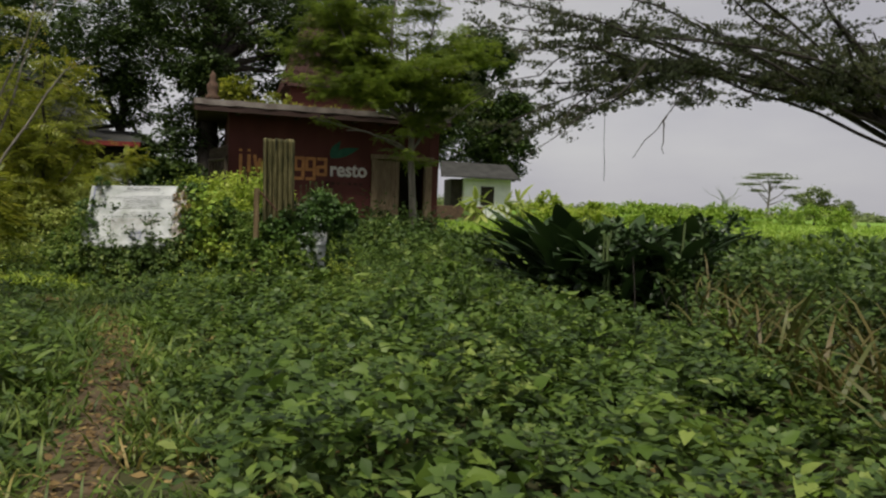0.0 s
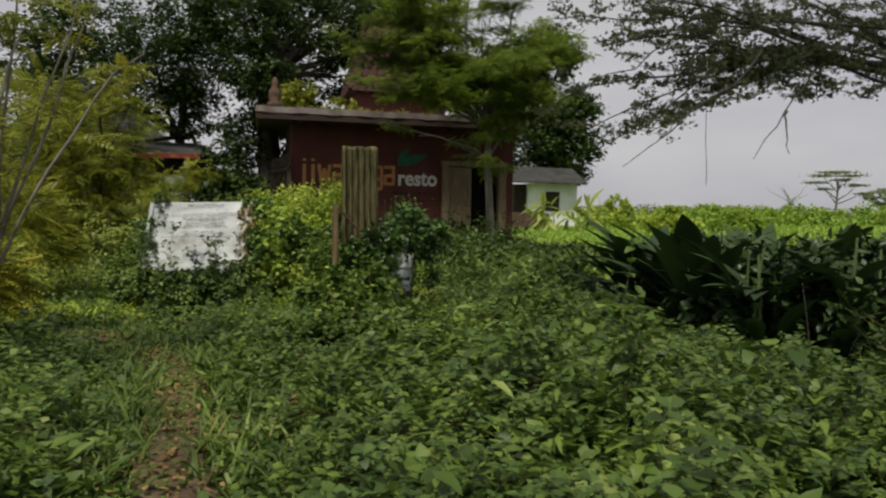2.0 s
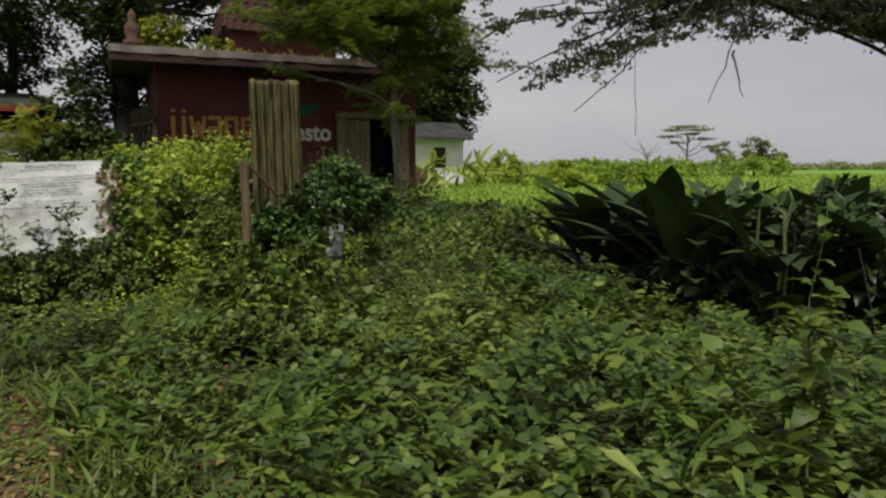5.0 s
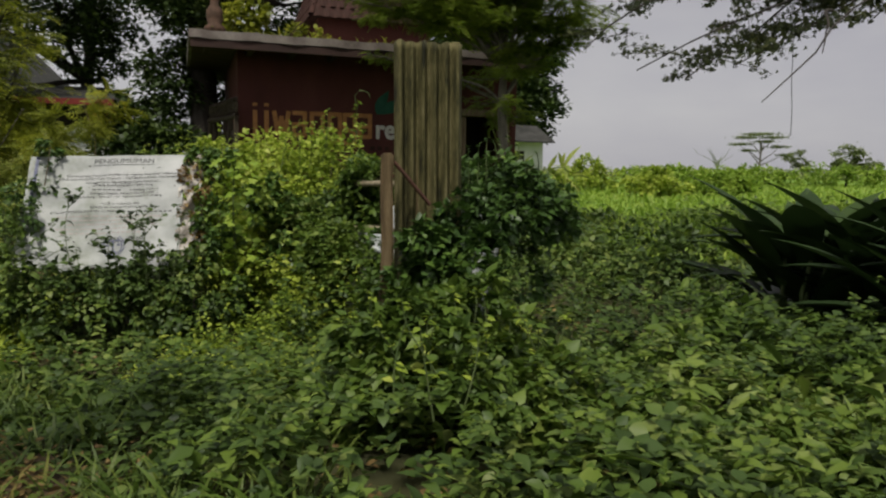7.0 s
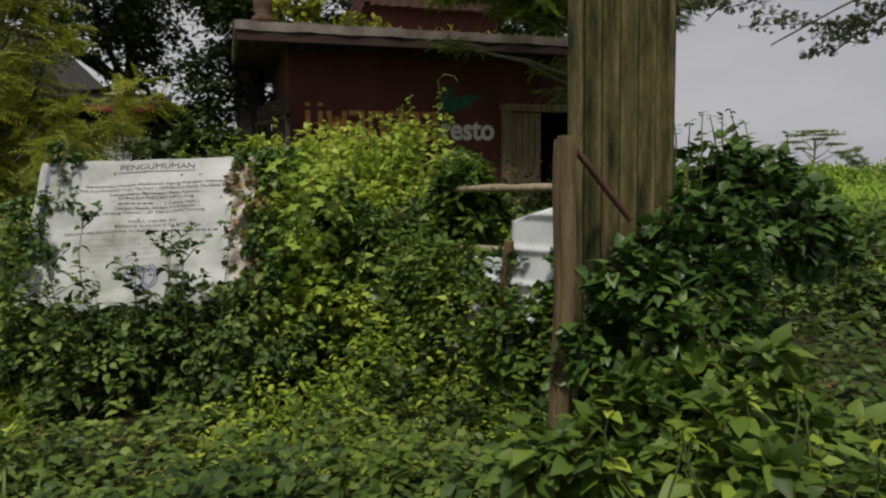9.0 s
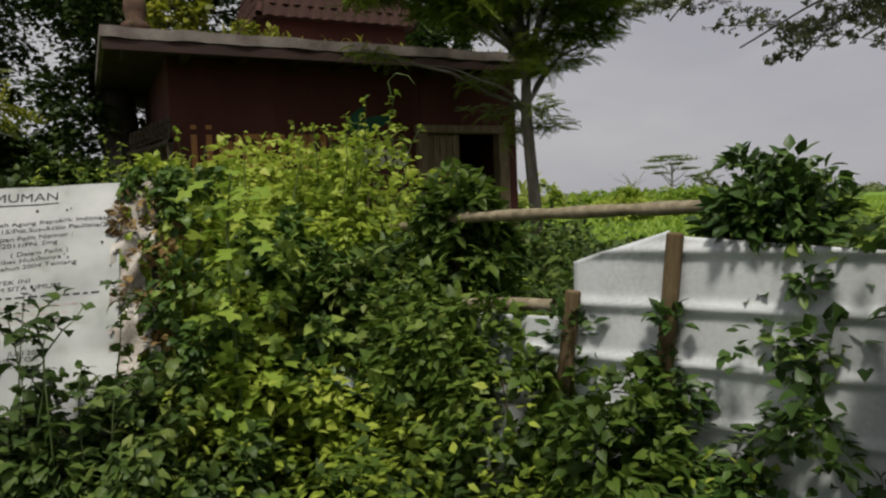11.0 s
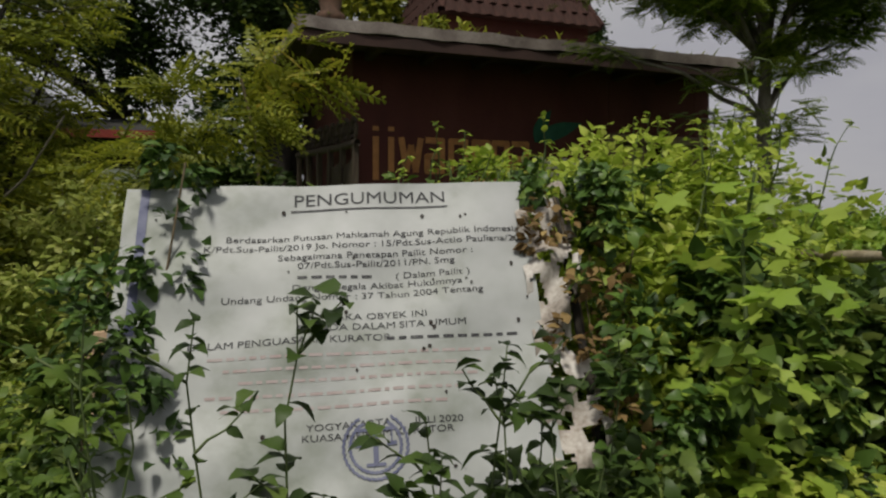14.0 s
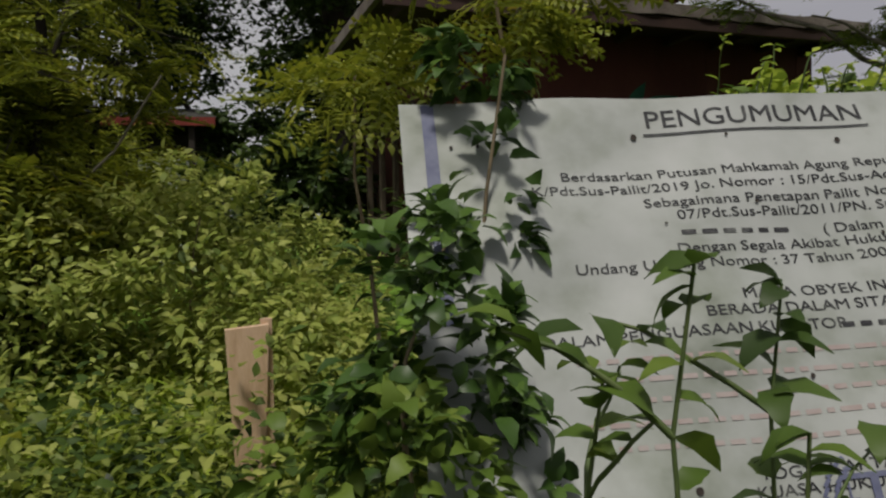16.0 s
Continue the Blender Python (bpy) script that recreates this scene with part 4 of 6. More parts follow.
def scrap_board():
    ob = thing("board_marker", "short pale bare board standing upright in weeds", "board", (-6.47, 13.1, gz(-6.47, 13.1)))
    ob.rotation_euler = (0, 0, 0.15)
    bm = box(-0.1, 0.1, -0.015, 0.015, -0.03, 0.82, 0.004)
    for v in bm.verts:
        if v.co.z > 0.5:
            v.co.z += 0.03 * math.sin(v.co.x * 30) - 0.12 * abs(v.co.x)
        else:
            v.co.x *= 0.6
    part("plank", bm, M_board, ob)
    part("side_lath", box(0.06, 0.115, 0.018, 0.03, -0.03, 0.84, 0.003), M_board, ob)


scrap_board()
tagged(new("plastic_scrap", to_mesh("plastic_scrap", *grid(20, 12, lambda u, v: np.stack([-3.62 + 0.28 * u, 10.62 + 0.12 * v + 0.03 * np.sin(u * 9 + v * 4), 0.74 - 0.1 * u + 0.1 * v + 0.025 * np.sin(u * 17 + v * 7) * np.sin(v * 9)], -1)), M_plastic, True)),
               "crumpled translucent plastic sheet caught in weeds", "plastic")


# ---- plants ----
def ground_cover():
    """Knee-high broad-leaved weeds over the whole clearing."""
    def height(x, y):
        H = 0.3 + 0.15 * noise2(x, y, 0.7, 1.0) + 0.16 * noise2(x, y, 1.9, 2.0) + 0.14 * noise2(x, y, 3.7, 3.0)
        H *= 0.16 + 0.84 * smooth01(track_dist(x, y), 0.2, 1.0)
        H *= 0.55 + 0.45 * smooth01(np.hypot((x + 4.6) / 1.6, (y - 9.0) / 0.7), 0.7, 1.3)
        return np.clip(H + 0.3 * smooth01(y, 9.3, 11.5) * (x > -9) * (x < 1) - 0.3 * smooth01(x, 0.2, 1.2) * smooth01(y, 5.0, 6.5) * (1 - smooth01(x, 3.4, 4.2)), 0.04, 1.0)

    def patch(n, x0, x1, y0, y1, shape, size, tall=1.0, keep=None, spread=0.085):
        k = n // 20
        cx, cy = rng.uniform(x0, x1, k), rng.uniform(y0, y1, k)
        ok = track_dist(cx, cy) > rng.uniform(0.0, 0.34, k) * np.clip(1.2 - 0.12 * np.clip(cy - 3.5, 0, 9), 0.2, 1.2)
        if keep is not None:
            ok &= keep(cx, cy)
        cx, cy = cx[ok], cy[ok]
        n = int(n * ok.mean())
        Hc = height(cx, cy) * tall * rng.uniform(0.35, 1.4, len(cx))
        g = rng.integers(0, len(cx), n)
        off = rng.normal(0, spread, (n, 2))
        d = np.hypot(off[:, 0], off[:, 1])
        x, y = cx[g] + off[:, 0], cy[g] + off[:, 1]
        u = rng.random(n) ** 0.5
        P = np.stack([x, y, ground_z(x, y) + Hc[g] * u * (1 - 0.55 * np.clip(d / (2.4 * spread), 0, 1))], -1)
        D = unit(np.concatenate([off / (d[:, None] + 1e-6), rng.uniform(-0.35, 0.45, (n, 1))], 1) + rng.normal(0, 0.4, (n, 3)))
        U = unit(np.stack([rng.normal(0, 0.35, n), rng.normal(0, 0.35, n), np.ones(n)], -1))
        return place(shape, P, D, U, size * rng.uniform(0.5, 1.3, n))

    ob = thing("ground_cover", "dense knee-high broad-leaved weeds and creepers", "weeds", kind="stuff")
    part("broad_leaves", patch(40000, -6.5, 3.0, -1.0, 9.0, LEAF, 0.088, keep=lambda x, y: noise2(x, y, 0.9, 5.0) > -0.45), M_weed, ob)
    part("small_leaves", patch(30000, -6.5, 3.0, -1.0, 9.5, LEAF4, 0.055, 1.1, keep=lambda x, y: noise2(x, y, 0.9, 5.0) < 0.1), M_mid, ob)
    part("fresh_leaves", patch(9000, -6.5, 3.0, 0.0, 9.5, LEAF, 0.115, 1.15, keep=lambda x, y: noise2(x, y, 1.4, 9.0) > 0.3), M_mid, ob)
    part("heart_leaves", patch(5500, -2.4, 2.6, 0.5, 9.0, HEART, 0.115, 1.25), M_mid, ob)
    part("mid_leaves", patch(31000, -8.0, 3.0, 7.5, 13.5, LEAF4, 0.078), M_weed, ob)
    part("pale_leaves", patch(16000, -4.6, -1.6, 8.8, 12.0, LEAF4, 0.055, 1.15), M_light, ob)

    def tops(n, x0, x1, y0, y1, size, lift):
        x, y = rng.uniform(x0, x1, n), rng.uniform(y0, y1, n)
        ok = track_dist(x, y) > rng.uniform(0.2, 0.7, n)
        x, y = x[ok], y[ok]
        m = len(x)
        P = np.stack([x, y, ground_z(x, y) + height(x, y) + lift * rng.random(m) ** 2], -1)
        a = rng.uniform(0, 6.28, m)
        return place(ROSETTE, P, np.stack([rng.normal(0, 0.25, m), rng.normal(0, 0.25, m), np.ones(m)], -1), np.stack([np.cos(a), np.sin(a), 0 * a], -1), size * rng.uniform(0.6, 1.4, m))

    part("leafy_tops", tops(3800, -6.0, 2.5, 0.0, 9.5, 0.085, 0.18), M_weed, ob)
    part("pale_tops", tops(2200, -6.0, 1.5, 2.5, 12.0, 0.07, 0.22), M_mid, ob)
    part("far_leaves", patch(19000, -5.5, 3.5, 12.5, 18.4, LEAF4, 0.14, 1.4, spread=0.16), M_weed, ob)
    part("side_leaves", patch(15000, -14, -6.0, -1, 14.0, LEAF4, 0.15, 1.2, spread=0.2, keep=lambda x, y: (y < 9.5) | (x < -9.3)), M_weed, ob)
    part("right_leaves", patch(12000, 2.6, 9.0, -1, 9.0, LEAF4, 0.14, 1.1, spread=0.2), M_weed, ob)
    part("bright_leaves", patch(13000, -9.5, -5.6, 12.0, 18.0, LEAF4, 0.075, 1.3), M_pale, ob)
    part("lance_leaves", patch(9000, -4.6, 0.6, 3.2, 8.8, LANCE, 0.17, 1.2, keep=lambda x, y: noise2(x, y, 1.1, 12.0) > 0.12), M_mid, ob)
    part("rear_leaves", patch(15000, -14, 9.0, -9.0, -1.0, LEAF4, 0.15, 1.1, spread=0.2), M_weed, ob)
    part("outer_leaves", patch(11000, -24, -14, -6, 24, LEAF4, 0.2, 1.4, spread=0.28), M_weed, ob)
    part("edge_leaves", patch(12000, 3.0, 8.5, 8.5, 18.5, LEAF4, 0.15, 1.2, spread=0.2), M_mid, ob)
    k = rng.uniform(0, 90, 3300).astype(int)
    t = np.linspace(0, len(TRACK) - 1, 90)
    x = np.interp(t, range(len(TRACK)), TRACK[:, 0])[k] + rng.normal(0, 0.13, len(k))
    y = np.interp(t, range(len(TRACK)), TRACK[:, 1])[k] + rng.normal(0, 0.1, len(k))
    P = on_ground(x, y, 0.05) + rng.uniform(0, 0.03, (len(k), 1)) * [0, 0, 1]
    D, U = random_dirs(len(k), 0.1), unit(rng.normal(0, 0.3, (len(k), 3)) + [0, 0, 1])
    part("path_litter", place(LEAF4, P[:2300], D[:2300], U[:2300], rng.uniform(0.03, 0.07, 2300)), M_dead, ob)
    part("path_seedlings", place(LEAF4, P[2300:] + [0, 0, 0.03], D[2300:], U[2300:], rng.uniform(0.03, 0.065, 1000)), M_mid, ob)
    part("litter", patch(5000, -6, 0, -1, 12, SMALL, 0.07, 0.25), M_dead, ob)


ground_cover()


def path_grass():
    ob = thing("path_grass", "tufts of narrow grass beside the trodden path", "grass", kind="stuff")
    x, y = rng.uniform(-5.5, -0.5, 26000), rng.uniform(-1.0, 9.0, 26000)
    d = track_dist(x, y)
    ok = (d > 0.2 * rng.random(len(x))) & (d < 0.95 + 0.4 * noise2(x, y, 1.3)) & (noise2(x, y, 2.5, 4.0) > -0.25)
    x, y = x[ok], y[ok]
    P = on_ground(x, y)
    part("blades", blades(P, 0.23, 0.75, 0.7), M_grass, ob)
    x, y = rng.uniform(-5.2, 0.2, 5200), rng.uniform(3.0, 8.6, 5200)
    ok = (noise2(x, y, 1.5, 7.0) > 0.1) & (track_dist(x, y) > 0.15)
    P = on_ground(x[ok], y[ok])
    part("broad_blades", blades(P, 0.32, 0.9, 0.85), M_mid, ob)
    x, y = rng.uniform(-9.5, -5.6, 9000), rng.uniform(9.5, 15.5, 9000)
    part("clearing_blades", blades(on_ground(x, y), 0.3, 0.8, 1.2), M_light, ob)


path_grass()


def field():
    ob = thing("field_grass", "bright green grass field behind the clearing", "grass", kind="stuff")
    x, y = rng.uniform(0.5, 26, 33000), 13.5 + 28 * rng.random(33000) ** 1.4
    ok = (x > 0.9) | (y < 18)
    P = on_ground(x[ok], y[ok])
    part("lawn_blades", blades(P, 0.24, 0.7, 2.4, BLADE3), M_lawn, ob)
    x, y = rng.uniform(4, 70, 27000), rng.uniform(24, 75, 27000)
    ok = x > 0.28 * y - 1 + 5 * noise2(x, y, 0.15)
    P = on_ground(x[ok], y[ok])
    part("tall_blades", blades(P, 0.36, 0.5, 2.2, BLADE3), M_lawn, ob)
    x, y = rng.uniform(3.2, 16, 16000), rng.uniform(7, 20, 16000)
    ok = x > 0.45 * y
    part("side_blades", blades(on_ground(x[ok], y[ok]), 0.5, 0.5, 1.4), M_lawn, ob)


field()


def bush(name, label, category, lobes, mat, shape, size, stems=(), group="", stem_mat=None):
    """A bush: its leaves in lumpy lobes (n, centre, half-axes), and stems (from, to, radius)."""
    ob = thing(name, label, category, group=group)
    part("foliage", join([mound_leaves(n, c, r, shape, size) for n, c, r in lobes]), mat, ob)
    for p0, p1, r in stems:
        part("stem", tube(bent(p0, p1, 7, 0, 0.04), np.linspace(r, r * 0.4, 7), 6), stem_mat or M_twig, ob)
    return ob


def shoot(ob, base, top, mat, size=0.07, n=16):
    """A single upright leafy shoot."""
    P = bent(base, top, 9, 0, 0.035)
    part("stem", tube(P, np.linspace(0.006, 0.002, 9), 5), M_stem, ob)
    t = np.concatenate([rng.uniform(0.25, 1, n - 3), (1.0, 1.0, 0.97)])
    Q = np.stack([np.interp(t, np.linspace(0, 1, 9), P[:, k]) for k in range(3)], -1)
    if n >= 22:
        for k in range(5):
            i = int(rng.integers(3, 8))
            e = P[i] + random_dirs(1, 0.7)[0] * rng.uniform(0.12, 0.25) * np.array([1, 0.6, 1])
            B = bent(P[i], e, 5, 0, 0.04)
            part("side_stem", tube(B, np.linspace(0.004, 0.002, 5), 4), M_stem, ob)
            Q = np.vstack([Q, B[2:], B[3:] + rng.normal(0, 0.012, (2, 3))])
        t = np.concatenate([t, rng.uniform(0.4, 1, len(Q) - n)])
        n = len(Q)
    part("leaves", place(FINE_LEAF if n > 22 else LEAF, Q, random_dirs(n, 0.05), np.tile([0, 0, 1.0], (n, 1)) + rng.normal(0, 0.3, (n, 3)), size * (1.25 - 0.6 * t) * rng.uniform(0.7, 1.2, n)), mat, ob)


# mound of creepers behind the fence; part of its sunlight is put into the leaf colour
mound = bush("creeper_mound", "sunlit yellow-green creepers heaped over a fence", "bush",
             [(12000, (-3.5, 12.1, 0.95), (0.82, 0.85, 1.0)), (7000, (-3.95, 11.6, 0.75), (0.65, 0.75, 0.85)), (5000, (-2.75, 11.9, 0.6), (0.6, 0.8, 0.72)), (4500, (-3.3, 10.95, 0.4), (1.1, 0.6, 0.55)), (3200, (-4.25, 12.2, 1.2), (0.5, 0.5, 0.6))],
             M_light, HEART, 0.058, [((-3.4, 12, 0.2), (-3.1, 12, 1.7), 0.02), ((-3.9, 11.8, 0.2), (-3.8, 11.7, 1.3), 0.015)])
for k in range(26):
    a, b = rng.uniform(-4.2, -2.9), rng.uniform(11.5, 12.7)
    z = 1.4 + 0.5 * math.exp(-((a + 3.3) / 0.7) ** 2)
    shoot(mound, (a, b, z - 0.25), (a + rng.normal(0, 0.1), b + rng.normal(0, 0.08), z + rng.uniform(0.12, 0.4)), M_light, 0.075, 14)
for k in range(16):
    a, b = rng.uniform(-4.85, -3.9), rng.uniform(11.9, 12.4)
    shoot(mound, (a, b, 1.5), (a + rng.normal(0, 0.1), b + rng.normal(0, 0.08), 1.86 + rng.uniform(0, 0.22)), M_light, 0.07, 13)
shoot(mound, (-2.85, 12.4, 1.5), (-2.78, 12.45, 2.42), M_light, 0.085, 26)
hook = np.array([(-2.8, 12.45, 2.35), (-2.83, 12.45, 2.5), (-2.77, 12.44, 2.56), (-2.68, 12.43, 2.54), (-2.64, 12.43, 2.48)])
part("tendril", tube(hook, np.linspace(0.006, 0.003, 5), 5), M_stem, mound)

# Larger, darker leaves stand in for the shade in the heap's hollow.
bush("hollow_shade_creeper", "broad-leaved creeper in the heap's hollow, shade put into darker leaves", "vine",
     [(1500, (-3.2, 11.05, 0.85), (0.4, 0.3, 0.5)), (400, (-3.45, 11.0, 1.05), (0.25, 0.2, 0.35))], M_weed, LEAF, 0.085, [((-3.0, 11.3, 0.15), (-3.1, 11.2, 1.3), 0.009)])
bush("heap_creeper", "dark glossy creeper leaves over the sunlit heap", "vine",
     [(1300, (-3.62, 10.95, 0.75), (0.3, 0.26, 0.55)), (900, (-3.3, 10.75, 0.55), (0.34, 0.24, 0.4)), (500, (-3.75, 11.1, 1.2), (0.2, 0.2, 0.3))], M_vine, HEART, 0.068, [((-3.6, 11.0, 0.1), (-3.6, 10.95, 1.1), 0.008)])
column = bush("vine_column", "dark creeper column hanging on a fence post", "vine",
              [(1400, (-2.83, 10.9, 1.42), (0.2, 0.18, 0.26)), (1400, (-2.8, 10.86, 1.05), (0.22, 0.2, 0.34)), (1300, (-2.86, 10.83, 0.62), (0.28, 0.24, 0.42)), (300, (-2.68, 10.88, 1.3), (0.12, 0.1, 0.14))], M_mid, LEAF, 0.08)
for k in range(9):
    a, b = rng.uniform(-3.02, -2.64), rng.uniform(10.8, 11.0)
    z = rng.uniform(1.05, 1.5)
    shoot(column, (a, b, z), (a + rng.normal(0, 0.16), b + rng.normal(0, 0.06), z + rng.uniform(0.12, 0.32)), M_mid, 0.07, 11)
bush("fence_creeper", "creepers trailing over zinc sheets and rail", "vine",
     [(2400, (-2.1, 9.42, 1.42), (0.2, 0.2, 0.23)), (700, (-2.16, 9.28, 1.0), (0.1, 0.14, 0.36)), (900, (-2.2, 9.2, 0.5), (0.25, 0.24, 0.36)), (330, (-2.5, 9.5, 0.7), (0.05, 0.05, 0.5)), (300, (-2.74, 9.83, 0.75), (0.06, 0.06, 0.42)), (700, (-2.55, 9.5, 0.38), (0.22, 0.18, 0.4)), (60, (-2.3, 9.28, 1.0), (0.12, 0.14, 0.16))], M_vine, LEAF, 0.062, [((-2.12, 9.35, 0.1), (-2.08, 9.4, 1.5), 0.012), ((-2.5, 9.5, 0.1), (-2.47, 9.51, 1.3), 0.007)])
bush("zinc_creeper", "fresh green creepers heaped against the zinc sheets", "vine",
     [(1500, (-2.98, 10.12, 0.62), (0.24, 0.26, 0.4)), (800, (-2.78, 9.8, 0.5), (0.16, 0.16, 0.36)), (700, (-3.12, 10.4, 0.75), (0.2, 0.22, 0.36)), (500, (-2.7, 9.5, 0.35), (0.2, 0.16, 0.3)), (800, (-2.74, 9.45, 0.62), (0.2, 0.14, 0.3)), (1300, (-3.2, 10.28, 0.85), (0.24, 0.2, 0.36))], M_mid, HEART, 0.055, [((-2.98, 10.1, 0.1), (-2.95, 10.15, 0.9), 0.008)])

# creepers over the corrugated panel
pillar_vine = bush("pillar_vine", "dark heart-leaved creeper smothering the corrugated panel", "vine",
                   [(2900, (-2.1, 8.4, 1.3), (0.38, 0.3, 0.36)), (1200, (-2.5, 8.02, 0.95), (0.3, 0.16, 0.4)), (800, (-1.78, 8.5, 1.28), (0.24, 0.24, 0.24)), (1500, (-2.58, 7.98, 0.42), (0.38, 0.2, 0.34)), (300, (-2.68, 8.02, 1.2), (0.15, 0.08, 0.15)), (800, (-2.68, 8.02, 0.85), (0.2, 0.08, 0.38)), (900, (-2.0, 8.9, 0.9), (0.35, 0.5, 0.5))],
                   M_vine, HEART, 0.056, [((-2.5, 8.0, 0.15), (-2.25, 8.0, 1.2), 0.012), ((-2.35, 7.9, 0.15), (-2.45, 8.0, 1.1), 0.008), ((-2.65, 7.9, 0.15), (-2.3, 7.95, 1.0), 0.008)])
for k in range(9):
    a = rng.uniform(-2.4, -1.7)
    shoot(pillar_vine, (a, 8.4, 1.5), (a + rng.normal(0, 0.12), 8.4 + rng.normal(0, 0.1), 1.72 + rng.uniform(0, 0.14)), M_vine, 0.05, 8)
front_vine = bush("heart_leaf_creeper", "fresh heart-leaved creeper at foot of the wooden post", "vine",
                  [(520, (-2.62, 7.3, 0.55), (0.42, 0.36, 0.4)), (420, (-2.2, 7.3, 0.4), (0.42, 0.4, 0.32)), (240, (-2.5, 7.0, 0.5), (0.32, 0.25, 0.36)), (900, (-2.95, 7.5, 0.52), (0.26, 0.2, 0.42)), (500, (-2.6, 7.75, 0.6), (0.2, 0.12, 0.4)), (420, (-2.45, 7.6, 0.62), (0.3, 0.2, 0.4))], M_mid, HEART, 0.068)
for k in range(16):
    a, b = rng.uniform(-3.0, -2.1), rng.uniform(6.9, 7.6)
    shoot(front_vine, (a, b, 0.5), (a + rng.normal(0, 0.1), b, 0.85 + rng.uniform(0, 0.2)), M_light, 0.07, 9)


# dark clump of strap-leaved plants
strap_mesh = to_mesh("leaf", *STRAP, M_strap, True)


def strap_clump(name, centre, n, length, mat, label):
    ob = thing(name, label, "plant", group="strap-leaved clumps")
    a = rng.uniform(0, 2 * np.pi, n)
    r = rng.uniform(0, 0.45, n)
    cx, cy = centre
    P = np.stack([cx + r * np.cos(a), cy + r * np.sin(a), np.full(n, gz(cx, cy)) + rng.uniform(0.0, 0.75, n)], -1)
    D = unit(np.stack([np.cos(a) * 0.75, np.sin(a) * 0.75, rng.uniform(0.25, 1.3, n)], -1))
    U = unit(np.stack([-np.cos(a), -np.sin(a), np.full(n, 0.9)], -1))
    X = unit(np.cross(D, U))
    N = np.cross(X, D)
    for k in range(n):
        s = length * rng.uniform(0.65, 1.15)
        leaf_ob = part("leaf", strap_mesh, mat, ob)
        m = np.eye(4)
        m[:3, 0], m[:3, 1], m[:3, 2], m[:3, 3] = X[k] * s * 1.25, D[k] * s, N[k] * s, P[k]
        leaf_ob.matrix_basis = Matrix(m.tolist())
    for k in range(7):
        p = P[k]
        part("stalk", tube(bent((p[0], p[1], gz(cx, cy) - 0.02), (p[0] * 0.9 + cx * 0.1, p[1], p[2] + 0.5), 5, 0, 0.02), np.linspace(0.025, 0.012, 5), 6), M_stem, ob)


for c, n, L in (((1.6, 10.3), 70, 1.1), ((1.95, 9.6), 70, 1.1), ((2.9, 9.6), 60, 1.0), ((1.55, 8.4), 60, 0.95), ((2.7, 8.0), 60, 0.95), ((3.5, 8.7), 55, 1.0), ((1.7, 7.3), 45, 0.75), ((2.5, 7.0), 45, 0.8)):
    strap_clump("strap_leaf_clump", c, n, L, M_strap, "dark green clump of long strap leaves")
bush("dark_shrub", "dark low shrub under strap-leaved clumps", "bush",
     [(4200, (2.3, 8.1, 0.5), (1.0, 1.3, 0.7)), (2500, (3.4, 8.2, 0.6), (0.9, 1.2, 0.75))], M_dark, LEAF, 0.15, [((2.3, 8.2, 0.1), (2.4, 8.0, 0.9), 0.02), ((3.3, 8.2, 0.1), (3.4, 8.2, 1.0), 0.02)])
bush("low_shrub", "dark round weed shrub beside clearing", "bush", [(1500, (0.6, 11.6, 0.5), (0.6, 0.6, 0.5)), (1200, (-0.9, 14.2, 0.75), (0.8, 0.6, 0.4))], M_weed, LEAF, 0.1, [((0.6, 11.6, 0.1), (0.7, 11.6, 0.8), 0.012), ((-0.9, 14.2, 0.3), (-0.8, 14.2, 1.0), 0.012)])


def dry_thicket():
    ob = thing("dry_grass_thicket", "tall tangled grass with reddish dry stalks", "grass", kind="stuff")
    x, y = rng.uniform(0.7, 4.2, 1500), rng.uniform(0.9, 6.4, 1500)
    ok = x > 0.6 + 0.3 * (y - 1.4)
    x, y = x[ok], y[ok]
    P = on_ground(x, y, 0.05)
    P[:, 2] += rng.uniform(0, 0.35, len(x))
    part("blades", blades(P, 0.62, 0.7, 0.5), M_dry, ob)
    part("green_leaves", join([mound_leaves(6500, (2.5, 3.1, 0.45), (1.0, 1.6, 0.85), SMALL, 0.085), mound_leaves(7500, (3.2, 5.2, 0.4), (1.25, 1.4, 0.85), LEAF, 0.085)]), M_weed, ob)
    s = []
    for k in range(50):
        a, b = rng.uniform(1.0, 3.4), rng.uniform(1.5, 6)
        s.append(tube(bent((a, b, gz(a, b)), (a + rng.normal(0, 0.25), b + rng.normal(0, 0.25), rng.uniform(0.6, 1.2)), 5, 0, 0.04), np.linspace(0.006, 0.003, 5), 4))
    part("dry_stalks", join(s), M_darkbark, ob)


dry_thicket()


def weed_stalks(name, label, spots, mat, shape_size=0.09):
    for x, y, z in spots:
        ob = thing(name, label, "plant", group="upright weeds")
        shoot(ob, (x, y, gz(x, y) - 0.02), (x + rng.normal(0, 0.05), y + rng.normal(0, 0.04), z), mat, shape_size, 26)


weed_stalks("tall_weed", "slender upright weed with pale green leaves", [(-0.95, 4.05, 1.5), (-0.9, 4.1, 1.2), (-1.35, 5.2, 0.85), (-0.6, 3.3, 0.75), (-1.2, 3.0, 0.8)], M_mid, 0.12)
